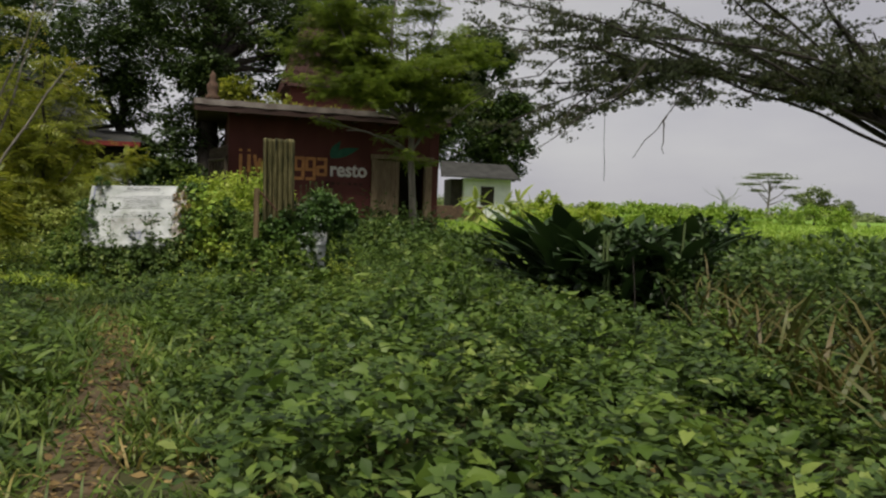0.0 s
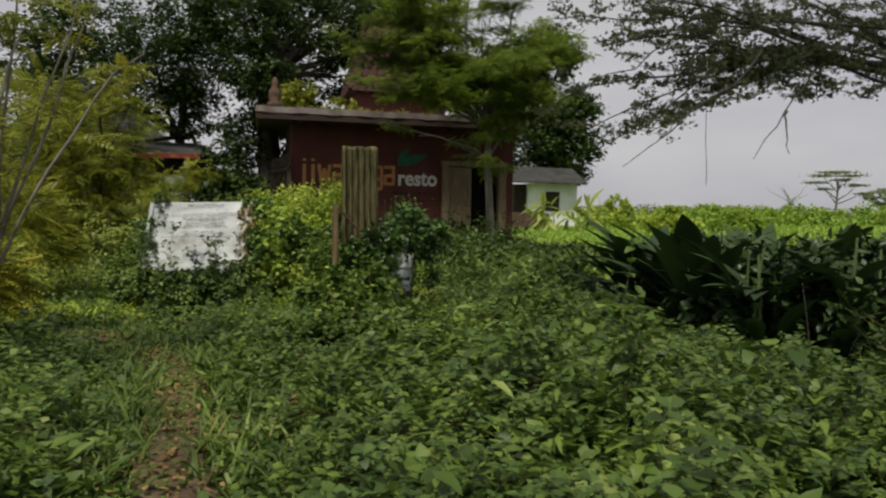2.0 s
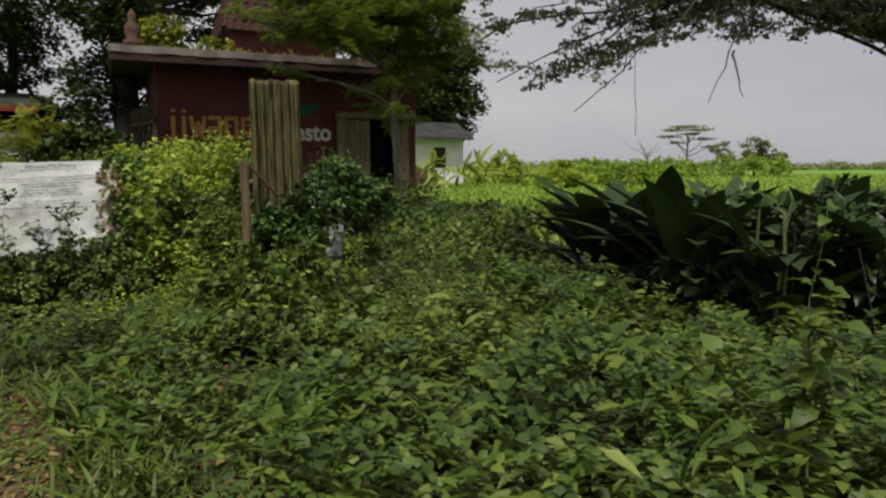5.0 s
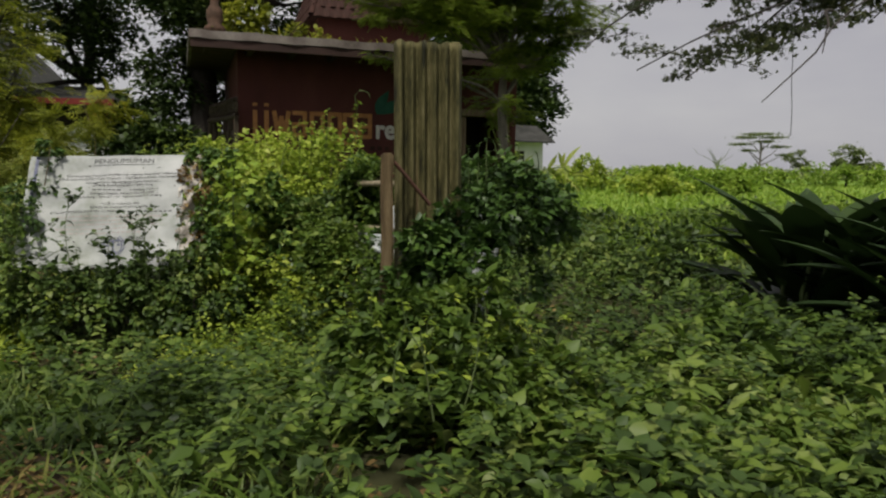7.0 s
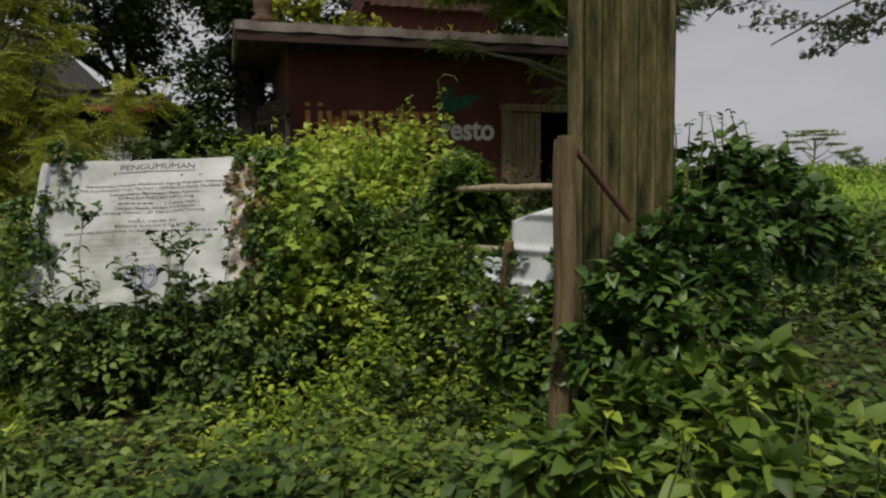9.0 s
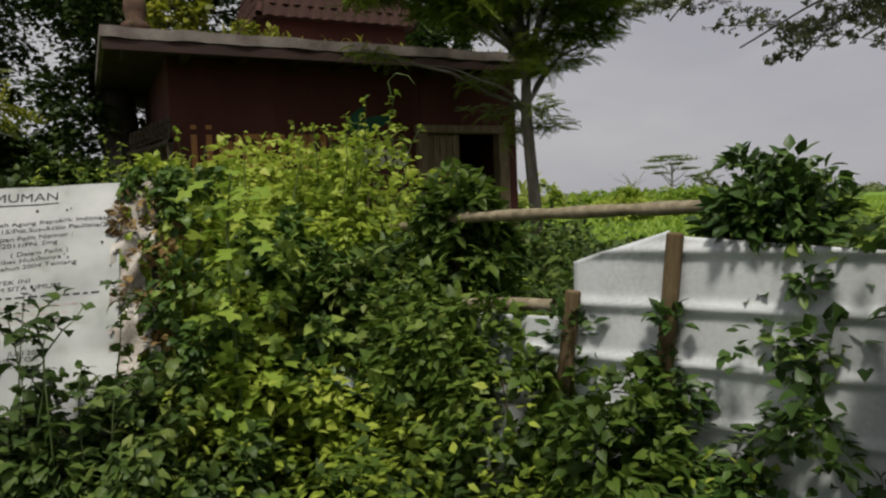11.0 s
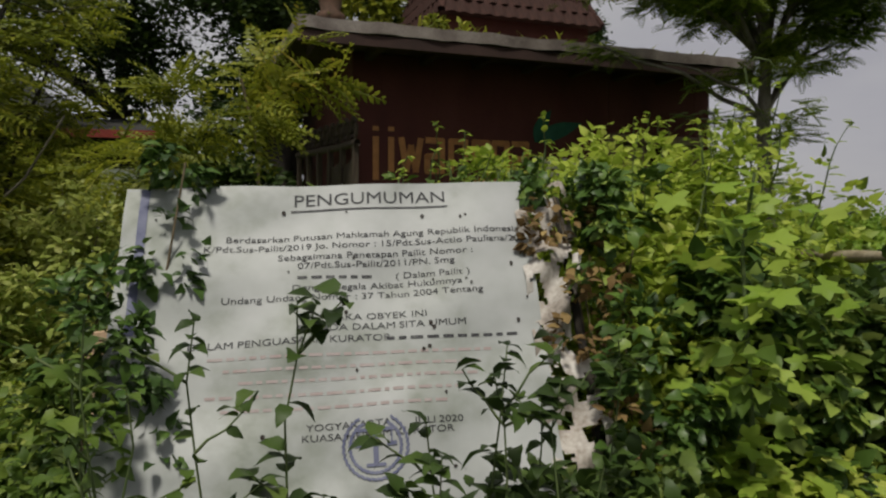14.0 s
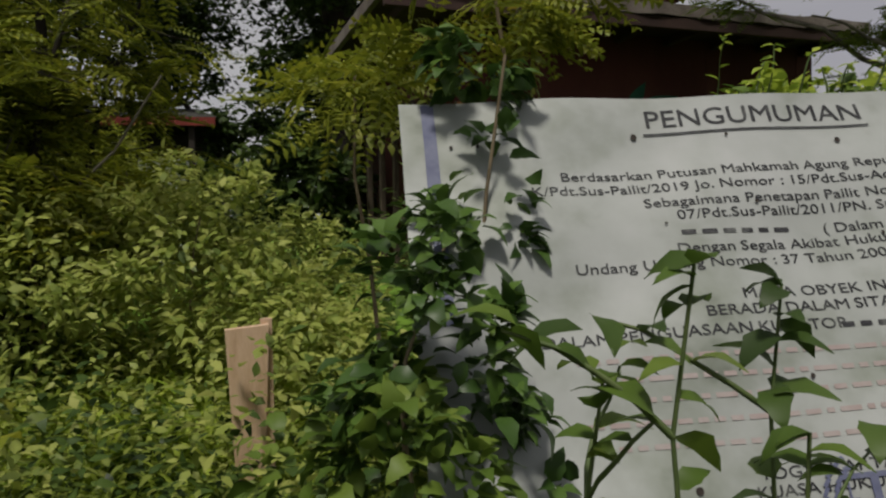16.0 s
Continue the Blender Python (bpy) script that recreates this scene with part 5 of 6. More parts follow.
weed_stalks("banner_weed", "slender upright weed growing in front of the banner", [(-4.92, 10.33, 1.16), (-4.84, 10.36, 1.22), (-4.98, 10.4, 1.1), (-5.55, 10.3, 0.95), (-5.7, 10.42, 0.9), (-4.62, 10.32, 1.0), (-5.62, 10.42, 1.36), (-5.36, 10.36, 1.4), (-4.86, 10.42, 1.28), (-4.7, 10.38, 1.2), (-4.98, 10.36, 1.05), (-5.75, 10.35, 1.1), (-4.55, 10.45, 1.3), (-5.2, 10.3, 0.95)], M_weed, 0.092)
weed_stalks("banner_sapling", "broad-leaved sapling beside the banner", [(-5.8, 10.28, 1.4), (-5.72, 10.22, 1.25), (-5.86, 10.35, 1.28)], M_mid, 0.07)

bush("banner_creeper", "leafy creeper climbing the banner's torn edge", "vine",
     [(420, (-4.2, 11.12, 1.45), (0.16, 0.14, 0.36)), (650, (-4.16, 10.8, 0.85), (0.2, 0.2, 0.45)), (240, (-4.3, 11.3, 1.74), (0.2, 0.1, 0.1))], M_vine, FINE_LEAF, 0.062, [((-4.2, 10.8, 0.15), (-4.25, 11.2, 1.75), 0.008), ((-4.12, 10.8, 0.15), (-4.15, 11.1, 1.5), 0.006)])
bush("side_creeper", "dense creeper heap hiding the banner's edge", "vine",
     [(560, (-5.92, 11.0, 0.8), (0.19, 0.22, 0.36)), (150, (-5.78, 11.3, 1.72), (0.06, 0.05, 0.2)), (170, (-5.78, 11.15, 1.4), (0.08, 0.06, 0.24)), (430, (-5.93, 10.94, 1.1), (0.17, 0.13, 0.32)), (800, (-6.02, 10.7, 0.42), (0.28, 0.3, 0.33))], M_vine, FINE_LEAF, 0.055, [((-5.9, 10.95, 0.1), (-5.72, 11.2, 1.8), 0.009), ((-6.0, 10.85, 0.1), (-5.9, 10.95, 1.4), 0.008)])
bush("corner_creeper", "fresh leafy creeper beside the banner's corner", "vine", [(420, (-6.0, 10.85, 0.9), (0.2, 0.2, 0.42)), (300, (-6.15, 10.6, 0.6), (0.25, 0.22, 0.35))], M_mid, FINE_LEAF, 0.055, [((-6.05, 10.8, 0.1), (-6.0, 10.9, 1.2), 0.008)])
bush("foot_weeds", "dense weeds along the banner's foot", "weeds",
     [(2600, (-5.3, 10.5, 0.32), (0.9, 0.4, 0.42)), (1700, (-4.4, 10.45, 0.4), (0.6, 0.35, 0.42))], M_weed, FINE_LEAF, 0.072)
bush("dry_creeper", "brown withered creeper on the banner's torn edge", "vine",
     [(170, (-4.42, 11.12, 1.5), (0.12, 0.05, 0.2)), (150, (-4.38, 10.9, 1.15), (0.1, 0.06, 0.4)), (60, (-4.34, 10.74, 0.85), (0.08, 0.05, 0.2))], M_dead, LEAF, 0.05, [((-4.38, 10.7, 0.3), (-4.42, 11.2, 1.7), 0.006), ((-4.33, 10.65, 0.3), (-4.36, 11.1, 1.5), 0.005)])
bush("yellow_sapling", "yellow-green sapling rising behind the banner", "sapling",
     [(140, (-5.68, 11.85, 2.0), (0.34, 0.25, 0.2)), (110, (-5.95, 12.1, 1.78), (0.3, 0.25, 0.2)), (80, (-5.42, 11.8, 2.2), (0.26, 0.14, 0.14))], M_olive, FROND, 0.19, [((-5.7, 12.0, 0.2), (-5.6, 11.85, 2.25), 0.014), ((-5.75, 12.0, 0.2), (-6.0, 12.1, 1.95), 0.012)])
sap = bush("lobed_leaf_sapling", "bright green sapling with broad lobed leaves beside the banner", "sapling", [(90, (-4.0, 10.6, 1.2), (0.25, 0.25, 0.4))], M_mid, LEAF, 0.08,
           [((-4.05, 10.55, 0.2), (-4.0, 10.6, 1.75), 0.012)], stem_mat=M_stem)
n = 150
t = rng.uniform(0.1, 1, n) ** 0.8
part("leaves", place(LOBED, np.stack([-4.05 + 0.05 * t, 10.55 + 0.05 * t, 0.2 + 1.52 * t], -1) + rng.normal(0, 0.1, (n, 3)) * [1, 1, 0.4], random_dirs(n, -0.05), np.tile([0, -0.35, 1.0], (n, 1)) + rng.normal(0, 0.3, (n, 3)), rng.uniform(0.07, 0.12, n)), M_lawn, sap)


top_creeper = bush("top_creeper", "fresh creeper sprigs hanging over the banner's top edge", "vine",
                   [(90, (-4.55, 11.46, 1.72), (0.18, 0.06, 0.05)), (45, (-4.85, 11.46, 1.7), (0.14, 0.04, 0.03))], M_mid, FINE_LEAF, 0.055,
                   [((-4.4, 11.46, 0.2), (-4.5, 11.46, 1.7), 0.007), ((-4.5, 11.46, 1.7), (-5.0, 11.46, 1.7), 0.005)])
for k in range(10):
    a = rng.uniform(-5.0, -4.4)
    shoot(top_creeper, (a, 11.46, 1.66), (a + rng.normal(0, 0.06), 11.46 + rng.normal(0, 0.04), 1.75 + rng.uniform(0, 0.13)), M_light, 0.05, 8)


# ---- trees ----
def grow(base, tips, r0, wob=0.05, n=9):
    """Limbs from one base to several tips, each with its curve; returns their points and radii."""
    out = []
    for tip, r in tips:
        P = bent(base, tip, n, 0.05 * np.linalg.norm(np.subtract(tip, base)), wob)
        out.append((P, np.linspace(r, r * 0.3, n)))
    return out


def feather_tree(name, label, limbs, mat_bark, mat_leaf, shape, frond, per_twig, twigs, twig_len, flat=0.35, category="tree", drop=0.0):
    """A tree from main limbs (points, radii): side twigs along them bear feathery leaves."""
    ob = thing(name, label, category)
    fr_P, fr_D = [], []
    tw = []
    for P, R in limbs:
        part("limb" if R[0] < 0.12 else "trunk", tube(P, R, 8), mat_bark, ob)
    for (P, R), k in zip(limbs, twigs):
        for _ in range(k):
            t = rng.uniform(0.3, 1)
            s = np.linspace(0, 1, len(P))
            p = np.array([np.interp(t, s, P[:, c]) for c in range(3)])
            d = random_dirs(1, flat * 0.6)[0] * [1, 1, flat] * twig_len * rng.uniform(0.5, 1.3)
            d[2] -= drop * rng.random() * twig_len
            q = bent(p, p + d, 6, 0.02, 0.07)
            tw.append(tube(q, np.linspace(max(0.006, 0.25 * np.interp(t, s, R)), 0.003, 6), 4))
            u = rng.uniform(0.15, 1, per_twig)
            Q = np.stack([np.interp(u, np.linspace(0, 1, 6), q[:, c]) for c in range(3)], -1) + rng.normal(0, 0.09 * twig_len, (per_twig, 3)) * [1, 1, 0.5]
            fr_P.append(Q)
            fr_D.append(unit(random_dirs(per_twig, -0.1) + 0.6 * unit(d)))
    if tw:
        tagged(part("fine_branchwork", join(tw), mat_bark, ob), kind="stuff")
        P, D = np.vstack(fr_P), np.vstack(fr_D)
        n = len(P)
        part("crown", place(shape, P, D, np.tile([0, 0, 1.0], (n, 1)) + rng.normal(0, 0.3, (n, 3)), frond * rng.uniform(0.6, 1.3, n)), mat_leaf, ob)
    return ob


def slim_tree():
    b = np.array((0.12, 16.4, gz(0.1, 16.4) - 0.05))
    trunk = (np.array([b, (0.1, 16.4, 1.4), (0.05, 16.42, 2.2), (0.0, 16.4, 2.85), (0.03, 16.4, 3.6), (-0.1, 16.4, 4.6), (-0.2, 16.3, 5.6)]), np.array([0.1, 0.092, 0.085, 0.08, 0.06, 0.045, 0.02]))
    limbs = [trunk]
    f = (0.0, 16.4, 2.85)
    for tip, r in (((-2.3, 16.1, 3.55), 0.035), ((-1.6, 15.8, 3.3), 0.03), ((0.9, 16.3, 3.7), 0.035), ((1.2, 16.8, 4.3), 0.035)):
        limbs += grow(f, [(tip, r)], 0)
    for tip, r in (((-2.8, 16.2, 5.3), 0.045), ((-1.8, 15.4, 4.5), 0.04), ((1.3, 16.0, 5.2), 0.045), ((0.4, 15.2, 5.0), 0.04), ((-0.8, 17.4, 6.6), 0.04), ((-2.2, 16.4, 6.4), 0.04), ((-0.6, 15.6, 7.2), 0.04), ((-2.9, 15.4, 6.9), 0.035), ((0.9, 15.6, 7.0), 0.035), ((1.5, 17.0, 6.2), 0.04), ((-3.2, 15.9, 4.4), 0.035), ((-2.0, 16.0, 6.0), 0.03), ((-1.4, 15.9, 5.4), 0.03), ((-1.0, 16.2, 4.7), 0.03), ((-2.5, 16.0, 5.8), 0.03), ((1.0, 15.8, 4.2), 0.03)):
        limbs += grow((0.03, 16.4, 3.5), [(tip, r)], 0)
    feather_tree("slim_tree", "slender grey-barked tree with feathery crown before the building", limbs, M_bark, M_feather, FROND, 0.2, 60,
                 [8, 1, 0, 4, 8] + [30, 24, 16, 16, 14, 28, 16, 24, 14, 14, 24] + [10, 24, 24, 6, 18], 0.98, 0.45)


slim_tree()


def rain_tree():
    """Wide flat-crowned tree whose limbs reach far over the field's edge."""
    g = gz(13, 14.5) - 0.1
    fork = (12.6, 14.3, 3.2)
    limbs = [(np.array([(13.2, 14.6, g), (13.1, 14.5, 1.2), (12.9, 14.4, 2.4), fork]), np.array([0.38, 0.32, 0.27, 0.24]))]
    tips = [((6.3, 13.8, 5.0), 0.13, 22), ((9.2, 13.5, 6.2), 0.15, 22), ((3.2, 13.6, 4.75), 0.085, 30), ((7.5, 15.2, 5.8), 0.1, 28), ((5.0, 14.5, 5.9), 0.09, 30), ((11, 13, 6.6), 0.12, 18), ((15, 15, 6), 0.12, 6), ((8.5, 12.0, 5.2), 0.08, 24), ((4.6, 12.6, 5.2), 0.06, 24), ((5.6, 12.9, 5.7), 0.05, 24), ((7.2, 12.6, 5.6), 0.05, 24), ((9.6, 12.4, 5.4), 0.05, 24), ((3.6, 13.0, 5.6), 0.05, 24), ((7.0, 13.6, 6.6), 0.05, 24), ((2.4, 13.5, 6.2), 0.05, 34), ((4.4, 13.2, 6.7), 0.05, 34), ((6.4, 13.5, 7.0), 0.05, 30), ((0.9, 13.6, 6.1), 0.05, 34), ((8.6, 13.2, 6.7), 0.05, 30), ((3.2, 13.0, 5.1), 0.05, 26), ((10.2, 13.4, 5.9), 0.05, 24)]
    tw = [0]
    for tip, r, k in tips:
        limbs += grow(fork, [(tip, r)], 0, 0.035, 12)
        tw.append(k)
    for tip, r, k in (((2.0, 14.0, 5.0), 0.04, 26), ((3.0, 13.2, 4.15), 0.035, 20), ((4.6, 13.4, 4.2), 0.035, 22), ((2.6, 14.8, 5.9), 0.035, 24), ((0.9, 14.2, 5.5), 0.03, 18), ((1.8, 13.4, 4.3), 0.03, 16), ((0.5, 13.8, 3.4), 0.03, 24), ((1.2, 13.6, 3.1), 0.03, 26), ((1.9, 13.5, 3.0), 0.03, 28), ((2.6, 13.4, 3.2), 0.03, 28), ((3.4, 13.3, 3.6), 0.03, 26), ((4.6, 13.2, 3.9), 0.03, 16), ((5.9, 13.2, 3.9), 0.03, 16)):
        limbs += grow((6.3, 13.8, 5.0), [(tip, r)], 0, 0.05, 9)
        tw.append(k)
    for tip, r, k in (((7.0, 13.2, 4.1), 0.03, 22), ((9.0, 13.0, 4.1), 0.03, 22), ((10.3, 13.6, 4.7), 0.03, 14)):
        limbs += grow((9.2, 14.0, 5.1), [(tip, r)], 0, 0.05, 9)
        tw.append(k)
    ob = feather_tree("rain_tree", "wide old tree with dark limbs and sparse leaves", limbs, M_darkbark, M_canopy, ROSETTE, 0.05, 34, tw, 0.85, 0.4)
    part("hanging_twig", tube(bent((4.28, 14.5, 3.95), (4.34, 14.5, 2.3), 8, 0, 0.01), np.full(8, 0.007), 4), M_darkbark, ob)
    for p0, p1 in (((4.3, 12.4, 4.6), (1.3, 10.8, 2.4)), ((2.6, 11.5, 3.55), (2.05, 10.9, 2.95)), ((6.0, 13.2, 4.6), (3.6, 11.2, 2.6)), ((4.6, 12.0, 3.5), (4.2, 11.2, 2.7))):
        part("bare_twig", tube(bent(p0, p1, 8, 0.1, 0.04), np.linspace(0.022, 0.006, 8), 5), M_darkbark, ob)


rain_tree()


def left_saplings():
    limbs, tw = [], []
    for bx, by, tips in ((-6.0, 6.5, [(-5.0, 6.4, 3.5), (-4.7, 6.5, 3.9), (-5.5, 6.4, 3.8)]), (-6.1, 6.2, [(-5.3, 6.3, 3.3), (-4.5, 6.5, 3.0), (-5.7, 6.1, 3.6)]), (-6.6, 6.6, [(-6.2, 6.3, 3.6), (-6.5, 6.4, 3.0), (-6.0, 6.0, 2.6)])):
        for tip in tips:
            limbs += grow((bx, by, gz(bx, by) - 0.03), [(tip, 0.022)], 0, 0.025, 10)
            tw.append(10 if tip[0] < -5.6 else 5)
    feather_tree("thin_stemmed_shrub", "thin-stemmed shrub with yellow-green feathery leaves", limbs, M_bark, M_olive, FROND, 0.2, 11, tw, 0.45, 0.5, "shrub")


left_saplings()


def olive_tree():
    b = (-8.2, 15.2, gz(-8.2, 15.2) - 0.05)
    limbs, tw = [], []
    for tip, r, k in (((-8.0, 15.0, 4.5), 0.06, 30), ((-7.3, 14.8, 3.8), 0.035, 26), ((-9.0, 15.1, 4.1), 0.04, 28), ((-8.6, 14.6, 3.6), 0.03, 24), ((-7.2, 15.5, 3.6), 0.03, 20), ((-9.4, 15.6, 3.5), 0.03, 22)):
        limbs += grow(b, [(tip, r)], 0, 0.03, 10)
        tw.append(k)
    feather_tree("olive_tree", "small spreading tree with olive-yellow feathery leaves", limbs, M_darkbark, M_olive, FROND, 0.28, 13, tw, 0.75, 0.45, "tree", 0.3)


olive_tree()
# Glare over the clearing is put into this bush's leaf colour.
bush("light_feather_bush", "light green drooping bush behind the clearing", "bush",
     [(1500, (-7.0, 14.7, 1.15), (0.7, 0.5, 0.72)), (1000, (-7.9, 14.5, 1.0), (0.6, 0.5, 0.7)), (700, (-6.5, 14.4, 0.8), (0.5, 0.4, 0.5))], M_pale, LEAF4, 0.085,
     [((-7.0, 14.7, 0.3), (-6.9, 14.6, 1.5), 0.012), ((-7.9, 14.5, 0.3), (-7.9, 14.5, 1.4), 0.012)])
for x, y, z, w in ((-10.3, 13.8, 1.6, 1.2), (-8.6, 15.0, 1.5, 1.0), (-9.9, 16.6, 2.5, 1.4), (-7.2, 8.4, 0.7, 0.7), (-10.2, 19.5, 2.3, 1.3), (-8.4, 18.3, 1.3, 0.9), (-8.0, 11.2, 1.1, 0.9)):
    n = 900
    ob = thing("feathery_bush", "drooping yellow-green bush with feathery leaves", "bush", group="feathery bushes")
    u = unit(rng.normal(0, 1, (n, 3)))
    u[:, 2] = np.abs(u[:, 2]) * 1.1 - 0.25
    P = np.array([x, y, z]) + u * np.array([w, w * 0.8, z]) * rng.uniform(0.7, 1.05, (n, 1))
    part("foliage", place(FROND, P, unit(u * [1, 1, 0.2] + rng.normal(0, 0.4, (n, 3)) + [0, 0, -0.15]), np.tile([0, 0, 1.0], (n, 1)) + 0.4 * u, 0.34 * rng.uniform(0.6, 1.2, n)), M_olive, ob)
    for k in range(4):
        part("stem", tube(bent((x + rng.normal(0, 0.1), y, gz(x, y) - 0.03), (x + rng.normal(0, w * 0.5), y + rng.normal(0, 0.3), z * 1.6), 6, 0, 0.04), np.linspace(0.02, 0.008, 6), 5), M_bark, ob)
# These weeds carry the same glare in their leaf colour.
bush("bright_weeds", "bright yellow-green tall weeds behind the banner", "weeds",
     [(4200, (-7.4, 15.2, 0.9), (1.3, 0.9, 0.75)), (2600, (-6.5, 16.0, 0.9), (0.8, 0.7, 0.6)), (2500, (-8.6, 14.6, 1.0), (1.0, 0.9, 0.8)), (1500, (-6.3, 14.5, 0.6), (0.7, 0.6, 0.45))], M_pale, LEAF4, 0.09)


def leafy_tree(name, label, base, height, trunk_r, lobes, mat, size, bark=M_darkbark):
    """A dense tree: trunk, limbs to the middle of each lobe, crown of leaf clumps with gaps."""
    ob = thing(name, label, "tree")
    x, y = base
    g = gz(x, y) - 0.1
    part("trunk", tube(bent((x, y, g), (x + 0.1, y, g + height), 8, 0, 0.015), np.linspace(trunk_r, trunk_r * 0.45, 8), 9), bark, ob)
    leaves = []
    for n, c, r in lobes:
        part("limb", tube(bent((x + 0.05, y, g + height * 0.6), c, 7, 0.1, 0.05), np.linspace(trunk_r * 0.4, 0.02, 7), 6), bark, ob)
        n = int(n * 1.6)
        k = max(12, n // 70)
        cc = np.asarray(c) + unit(rng.normal(0, 1, (k, 3))) * rng.uniform(0.25, 1.0, (k, 1)) ** 0.6 * np.asarray(r)
        for q in cc:
            m = n // k
            P = q + rng.normal(0, 1, (m, 3)) * np.array([0.3, 0.3, 0.2]) * (np.mean(r) * 0.42 + 0.1)
            leaves.append(place(SMALL, P, random_dirs(m, -0.25), unit(rng.normal(0, 0.5, (m, 3)) + [0, 0, 1]), 0.75 * size * rng.uniform(0.6, 1.3, m)))
    part("crown", join(leaves), mat, ob)
    return ob


leafy_tree("dense_tree", "dense dark green tree far behind the building", (7.6, 45.0), 7.0, 0.35,
           [(5200, (6.6, 44, 6.6), (3.4, 2.2, 2.4)), (4200, (5.2, 44, 9.4), (3.0, 2.2, 2.2)), (3600, (9.0, 44.4, 5.4), (2.2, 1.8, 1.9)), (3000, (7.2, 44.4, 11.2), (2.6, 1.8, 1.8)), (2600, (9.2, 44.4, 7.8), (1.9, 1.5, 1.6)), (2200, (3.6, 44, 5.6), (2.0, 1.6, 2.0))], M_tree, 0.42)
leafy_tree("tall_tree", "tall dark tree with gaps of sky behind the building", (-5.85, 21.8), 8.5, 0.4,
           [(3800, (-6.6, 24, 7.2), (2.3, 1.8, 1.9)), (3400, (-4.6, 24.5, 8.0), (2.2, 1.8, 1.8)), (2600, (-8.2, 24.2, 6.2), (1.7, 1.6, 1.5)), (2400, (-5.9, 24.6, 5.3), (1.3, 1.2, 1.2)), (3000, (-2.4, 25.5, 8.4), (2.2, 1.6, 1.8)), (2600, (-6.3, 22.0, 3.6), (0.8, 0.8, 1.5)), (2200, (-5.9, 21.2, 5.6), (1.0, 0.6, 1.0)), (3000, (-6.6, 21.4, 7.2), (1.6, 0.9, 1.3)), (3000, (-3.9, 22.5, 7.6), (1.8, 1.0, 1.5)), (2600, (-1.5, 24, 8.2), (1.8, 1.0, 1.5)), (2400, (-3.5, 23.6, 6.0), (1.3, 0.7, 1.1)), (1800, (-2.2, 23.8, 6.9), (1.3, 0.7, 1.2))], M_tree, 0.2)
leafy_tree("side_tree", "dark leafy tree beside the far house", (-9.6, 26.5), 6.0, 0.25,
           [(2800, (-10.2, 26, 6.6), (2.2, 1.8, 1.6)), (2400, (-12.3, 26, 6.0), (2.0, 1.8, 1.8)), (1800, (-9.0, 24.8, 4.9), (1.3, 1.2, 0.9)), (1500, (-7.6, 23.5, 2.9), (0.9, 0.8, 0.9)), (1600, (-12.5, 23, 3.4), (1.8, 1.4, 1.3)), (2600, (-11.2, 21.5, 6.4), (1.7, 1.2, 1.2)), (2200, (-9.4, 23.5, 7.2), (1.8, 1.2, 1.2)), (1800, (-12.6, 21, 5.0), (1.5, 1.2, 1.2))], M_tree, 0.22)
bush("back_bush", "dark bush at building's side", "bush", [(2500, (-6.3, 20.8, 1.5), (0.9, 0.9, 1.2)), (1800, (-7.4, 21.3, 1.5), (0.9, 0.8, 0.9)), (1500, (-9.6, 20.5, 1.3), (1.2, 0.8, 0.9)), (1800, (-5.5, 24.6, 2.6), (0.8, 0.5, 1.8)), (1200, (-5.3, 24.8, 4.6), (0.9, 0.5, 1.2))], M_tree, LEAF, 0.2)


# ---- far buildings ----
def far_shed():
    ob = thing("white_shed", "low white-walled shed with grey sheet roof", "shed", (0.9, 0, 0.35))
    g = gz(7, 40)
    part("wall", box(4.9, 7.7, 40, 43, g - 0.45, 2.95, 0), M_white, ob)
    # Solid dark blocks, added to stand in for shade inside openings.
    part("opening_shade_block", box(5.9, 6.7, 39.98, 40.004, 1.4, 2.5, 0), M_shade, ob)
    part("opening_shade_block", box(4.2, 4.88, 40.4, 43, g - 0.45, 2.9, 0), M_shade, ob)
    roof = bmesh.new()
    V = [roof.verts.new(c) for c in ((3.4, 39.3, 2.95), (8.1, 39.3, 2.9), (7.8, 41.5, 3.8), (3.7, 41.5, 3.9), (3.4, 39.3, 3.03), (8.1, 39.3, 2.98), (7.8, 41.5, 3.9), (3.7, 41.5, 4.0))]
    for f in ((3, 2, 1, 0), (4, 5, 6, 7), (0, 1, 5, 4), (1, 2, 6, 5), (2, 3, 7, 6), (3, 0, 4, 7)):
        roof.faces.new([V[i] for i in f])
    part("roof", roof, M_greyroof, ob)
    low = thing("low_wall", "low stained brick garden wall", "wall")
    part("masonry", box(3.0, 6.2, 36.4, 36.6, gz(4, 36) - 0.05, 1.65, 0.02), M_terra, low)


far_shed()


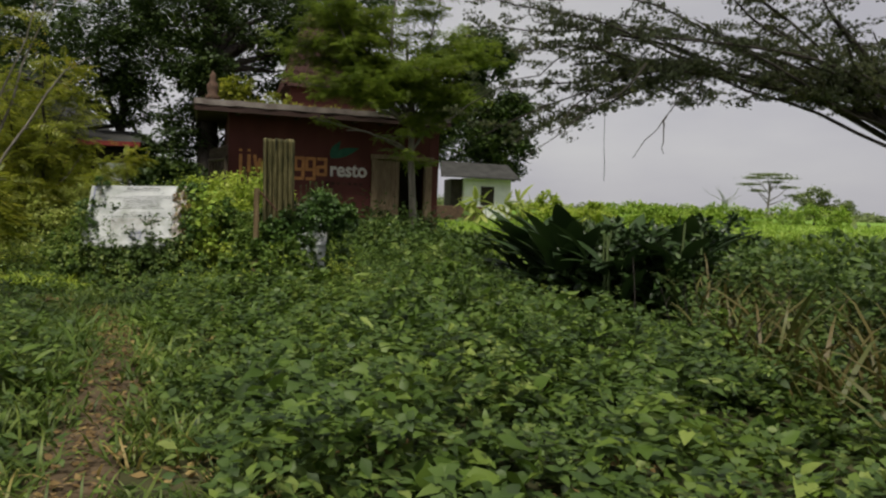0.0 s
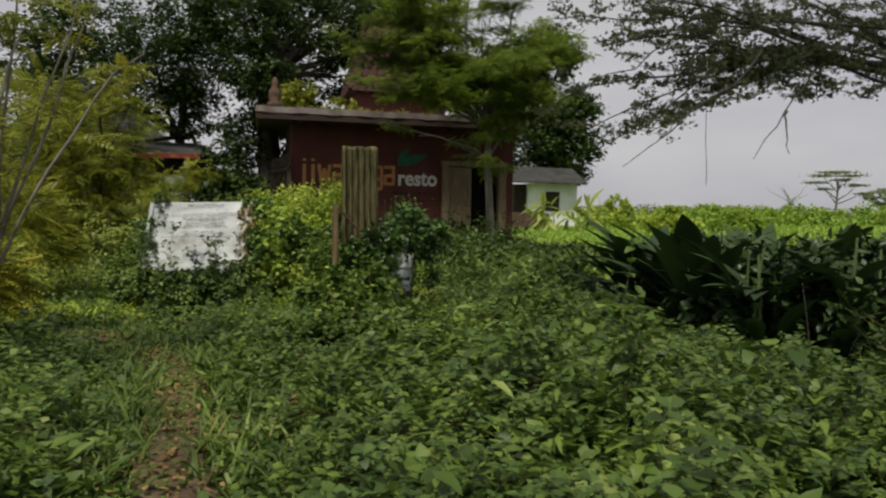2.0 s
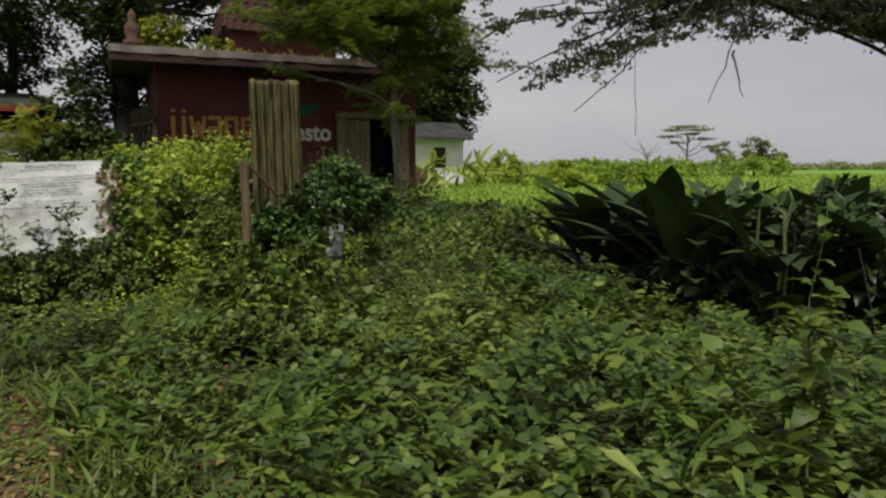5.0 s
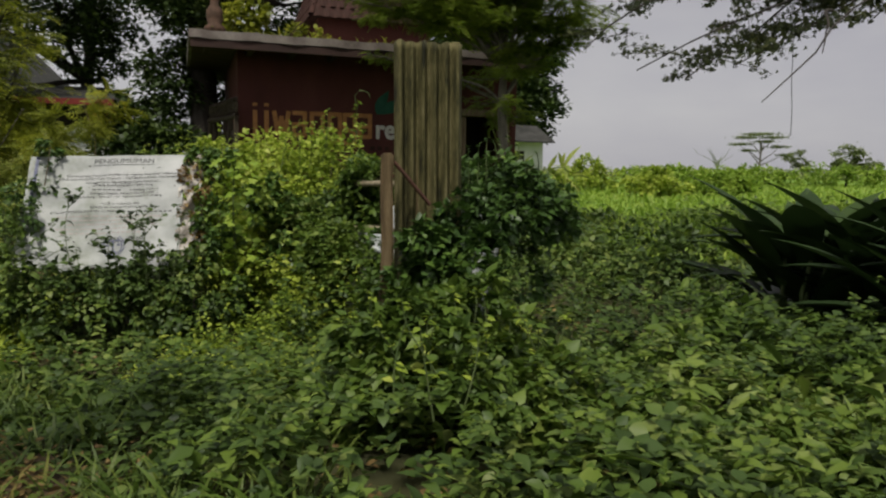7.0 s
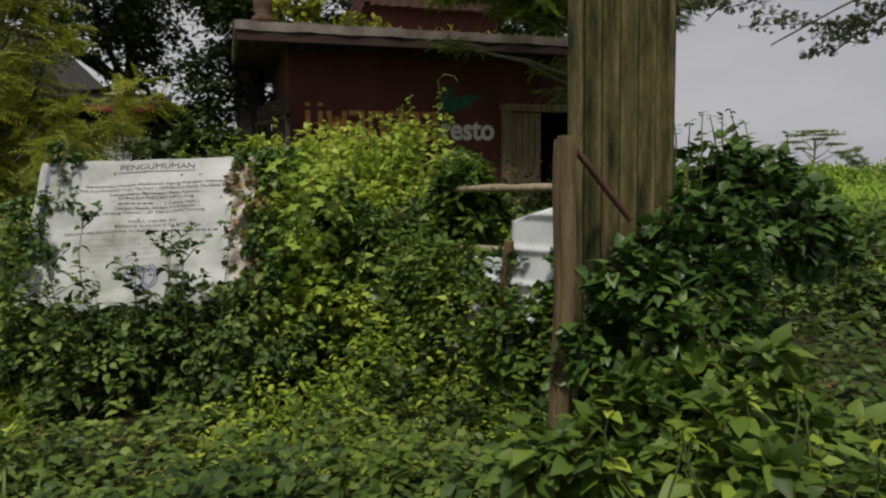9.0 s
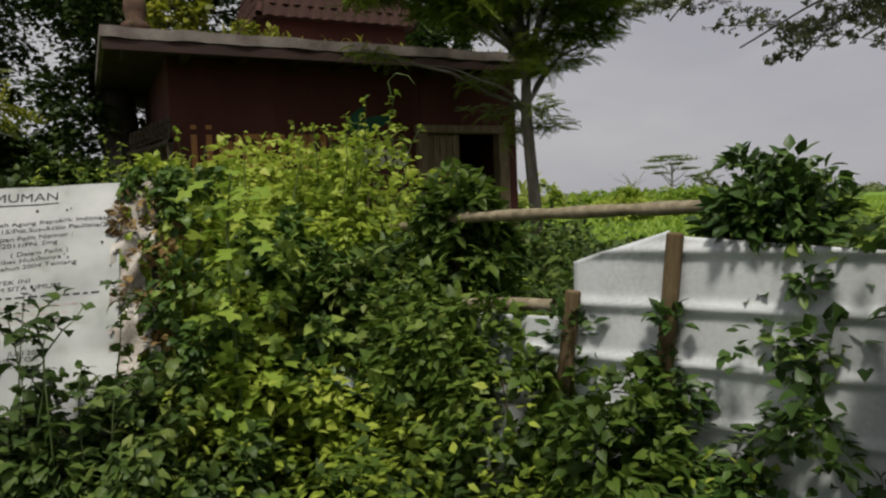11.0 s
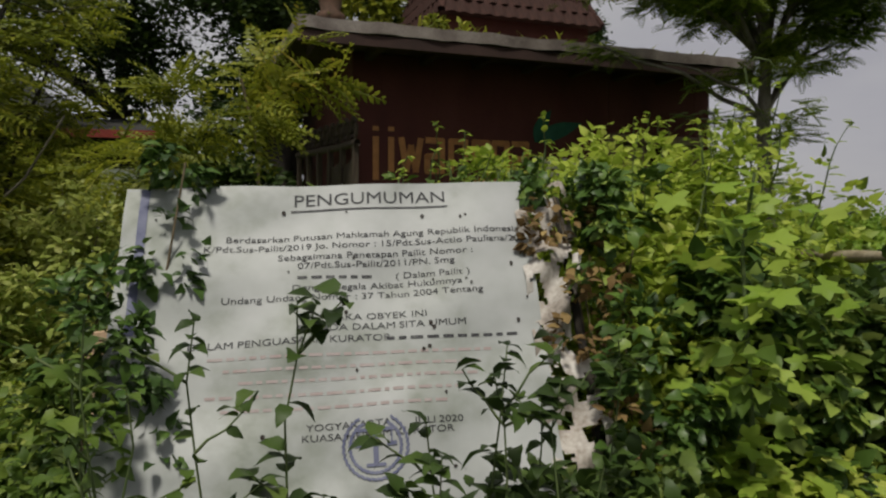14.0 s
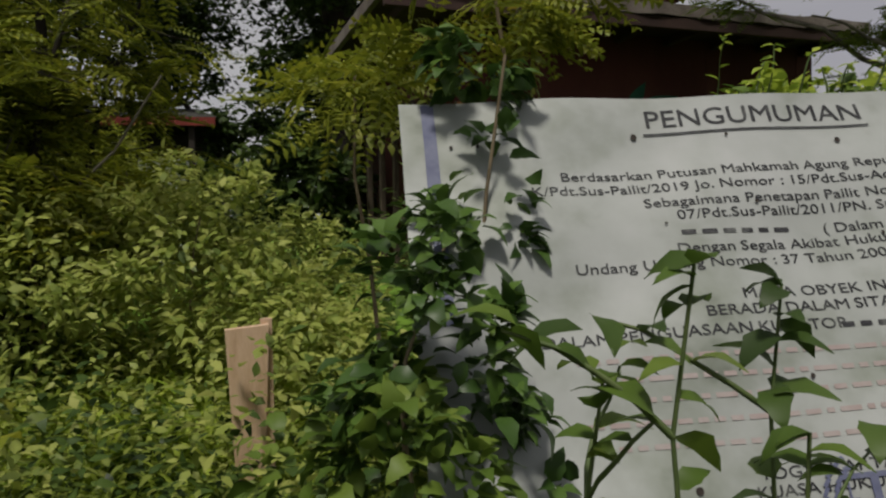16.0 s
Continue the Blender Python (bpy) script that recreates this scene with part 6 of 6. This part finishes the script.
def far_house():
    ob = thing("far_house", "low house with grey roof and red fascia board", "house", (0.4, 0, 0.05))
    g = gz(-10, 23)
    part("wall", box(-11.4, -8.6, 23.2, 27, g - 0.05, 3.0, 0), M_shade, ob)
    part("fascia", box(-11.6, -8.25, 22.3, 22.36, 3.06, 3.2, 0), M_redtrim, ob, "red painted fascia board")
    roof = bmesh.new()
    V = [roof.verts.new(c) for c in ((-11.7, 22.3, 3.2), (-8.2, 22.3, 3.2), (-9.0, 25, 3.75), (-11.4, 25, 3.75), (-11.7, 27.5, 3.2), (-8.2, 27.5, 3.2))]
    for f in ((0, 1, 2, 3), (3, 2, 5, 4), (1, 5, 2), (0, 3, 4), (4, 5, 1, 0)):
        roof.faces.new([V[i] for i in f])
    part("roof", roof, M_greyroof, ob)
    part("white_panel", box(-9.6, -8.5, 22.75, 22.8, g - 0.05, 2.55, 0.01), M_white, ob, "white painted low panel")
    part("post", box(-8.7, -8.6, 22.4, 22.5, g - 0.05, 3.06, 0.005), M_shade, ob)
    gab = thing("far_gable_house", "tall dark gabled house roof behind trees", "house")
    bm = bmesh.new()
    W = [bm.verts.new(c) for c in ((-19, 33, 0.5), (-13.2, 33, 0.5), (-13.2, 33, 4.6), (-16, 33, 7.4), (-19, 33, 4.6), (-19, 40, 0.5), (-13.2, 40, 0.5), (-13.2, 40, 4.6), (-16, 40, 7.4), (-19, 40, 4.6))]
    for f in ((0, 1, 2, 3, 4), (9, 8, 7, 6, 5), (1, 6, 7, 2), (2, 7, 8, 3), (3, 8, 9, 4), (4, 9, 5, 0)):
        bm.faces.new([W[i] for i in f])
    part("wall_and_roof", bm, M_greyroof, gab)


far_house()


# ---- distance ----
def far_albizia():
    ob = thing("flat_crowned_tree", "distant flat-topped tree with layered crown", "tree", (142, 220, gz(142, 220)))
    part("trunk", tube(bent((0, 0, -0.3), (1, 0, 12.5), 9, 0, 0.01), np.linspace(0.45, 0.2, 9), 7), M_bark, ob)
    pads = [(0, 14.6, 8), (-4.5, 13.4, 5), (5.5, 13.6, 5.5), (-7, 11.2, 4.5), (7.0, 10.6, 4.5), (2, 12.2, 4), (9.5, 8.0, 3.5), (-3.5, 9.2, 3)]
    leaves = []
    for x, z, w in pads:
        part("limb", tube(bent((0.6, 0, max(4.5, z - 5)), (x, 0, z - 0.4), 7, 0.3, 0.03), np.linspace(0.22, 0.06, 7), 5), M_bark, ob)
        n = int(95 * w)
        P = np.stack([x + rng.normal(0, w * 0.36, n), rng.normal(0, w * 0.36, n), z + rng.normal(0, 0.16, n)], -1)
        leaves.append(place(SMALL, P, random_dirs(n, 0), np.tile([0, 0, 1.0], (n, 1)) + rng.normal(0, 0.4, (n, 3)), rng.uniform(0.4, 0.9, n)))
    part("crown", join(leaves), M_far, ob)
    bare = thing("bare_tree", "distant leafless tree, pale with haze put into its colour", "tree", (128, 221, gz(128, 221)))
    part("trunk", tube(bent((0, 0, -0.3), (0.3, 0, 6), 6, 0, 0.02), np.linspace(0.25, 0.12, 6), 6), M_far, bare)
    for k in range(9):
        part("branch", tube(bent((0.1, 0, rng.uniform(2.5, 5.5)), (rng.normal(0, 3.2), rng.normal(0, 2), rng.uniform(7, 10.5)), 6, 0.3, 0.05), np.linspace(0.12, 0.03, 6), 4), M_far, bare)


far_albizia()


def far_trees():
    ob = thing("tree_line", "distant hazy line of trees and shrubs along field", "trees", kind="stuff")
    L = []
    for k in range(110):
        y = rng.uniform(190, 260)
        x = rng.uniform(-0.1, 1.05) * y
        w, hgt = rng.uniform(4, 9), rng.uniform(1.2, 3.6)
        n = 240
        g = gz(x, y)
        u = unit(rng.normal(0, 1, (n, 3)))
        u[:, 2] = np.abs(u[:, 2])
        P = np.array([x, y, g]) + u * [w, w, hgt] * rng.uniform(0.7, 1.1, (n, 1))
        L.append(place(SMALL, P, random_dirs(n, 0), u + [0, 0, 0.3], rng.uniform(0.6, 1.5, n)))
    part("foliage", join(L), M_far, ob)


far_trees()
bush("banana_clump", "pale green broad-leaved clump before the white shed", "plant", [(46, (5.7, 33, 1.35), (1.0, 0.6, 0.75)), (30, (7.4, 34, 1.3), (0.9, 0.6, 0.7))], M_pale, STRAP, 0.95,
     [((5.7, 33, 0.2), (5.6, 33, 1.6), 0.05), ((7.4, 34, 0.2), (7.5, 34, 1.5), 0.05)], stem_mat=M_stem)
for x, y, w, hgt, m in ((10.0, 30.5, 1.2, 0.7, M_light), (14.0, 32, 1.1, 0.7, M_lawn), (17.5, 44, 2.6, 0.9, M_lawn), (24, 50, 3, 0.9, M_lawn), (10.2, 38, 1.4, 1.0, M_light), (32, 56, 3, 1.0, M_lawn), (41, 58, 3.5, 1.2, M_lawn)):
    bush("field_bush", "bright rounded bush at edge of field", "bush", [(2200, (x, y, gz(x, y) + hgt * 0.45), (w, w * 0.8, hgt))], m, LEAF, 0.16 + 0.05 * w, group="field bushes")
for x, y, hgt in ((43, 60, 3.4), (47, 62, 2.6), (160, 225, 9), (178, 228, 7)):
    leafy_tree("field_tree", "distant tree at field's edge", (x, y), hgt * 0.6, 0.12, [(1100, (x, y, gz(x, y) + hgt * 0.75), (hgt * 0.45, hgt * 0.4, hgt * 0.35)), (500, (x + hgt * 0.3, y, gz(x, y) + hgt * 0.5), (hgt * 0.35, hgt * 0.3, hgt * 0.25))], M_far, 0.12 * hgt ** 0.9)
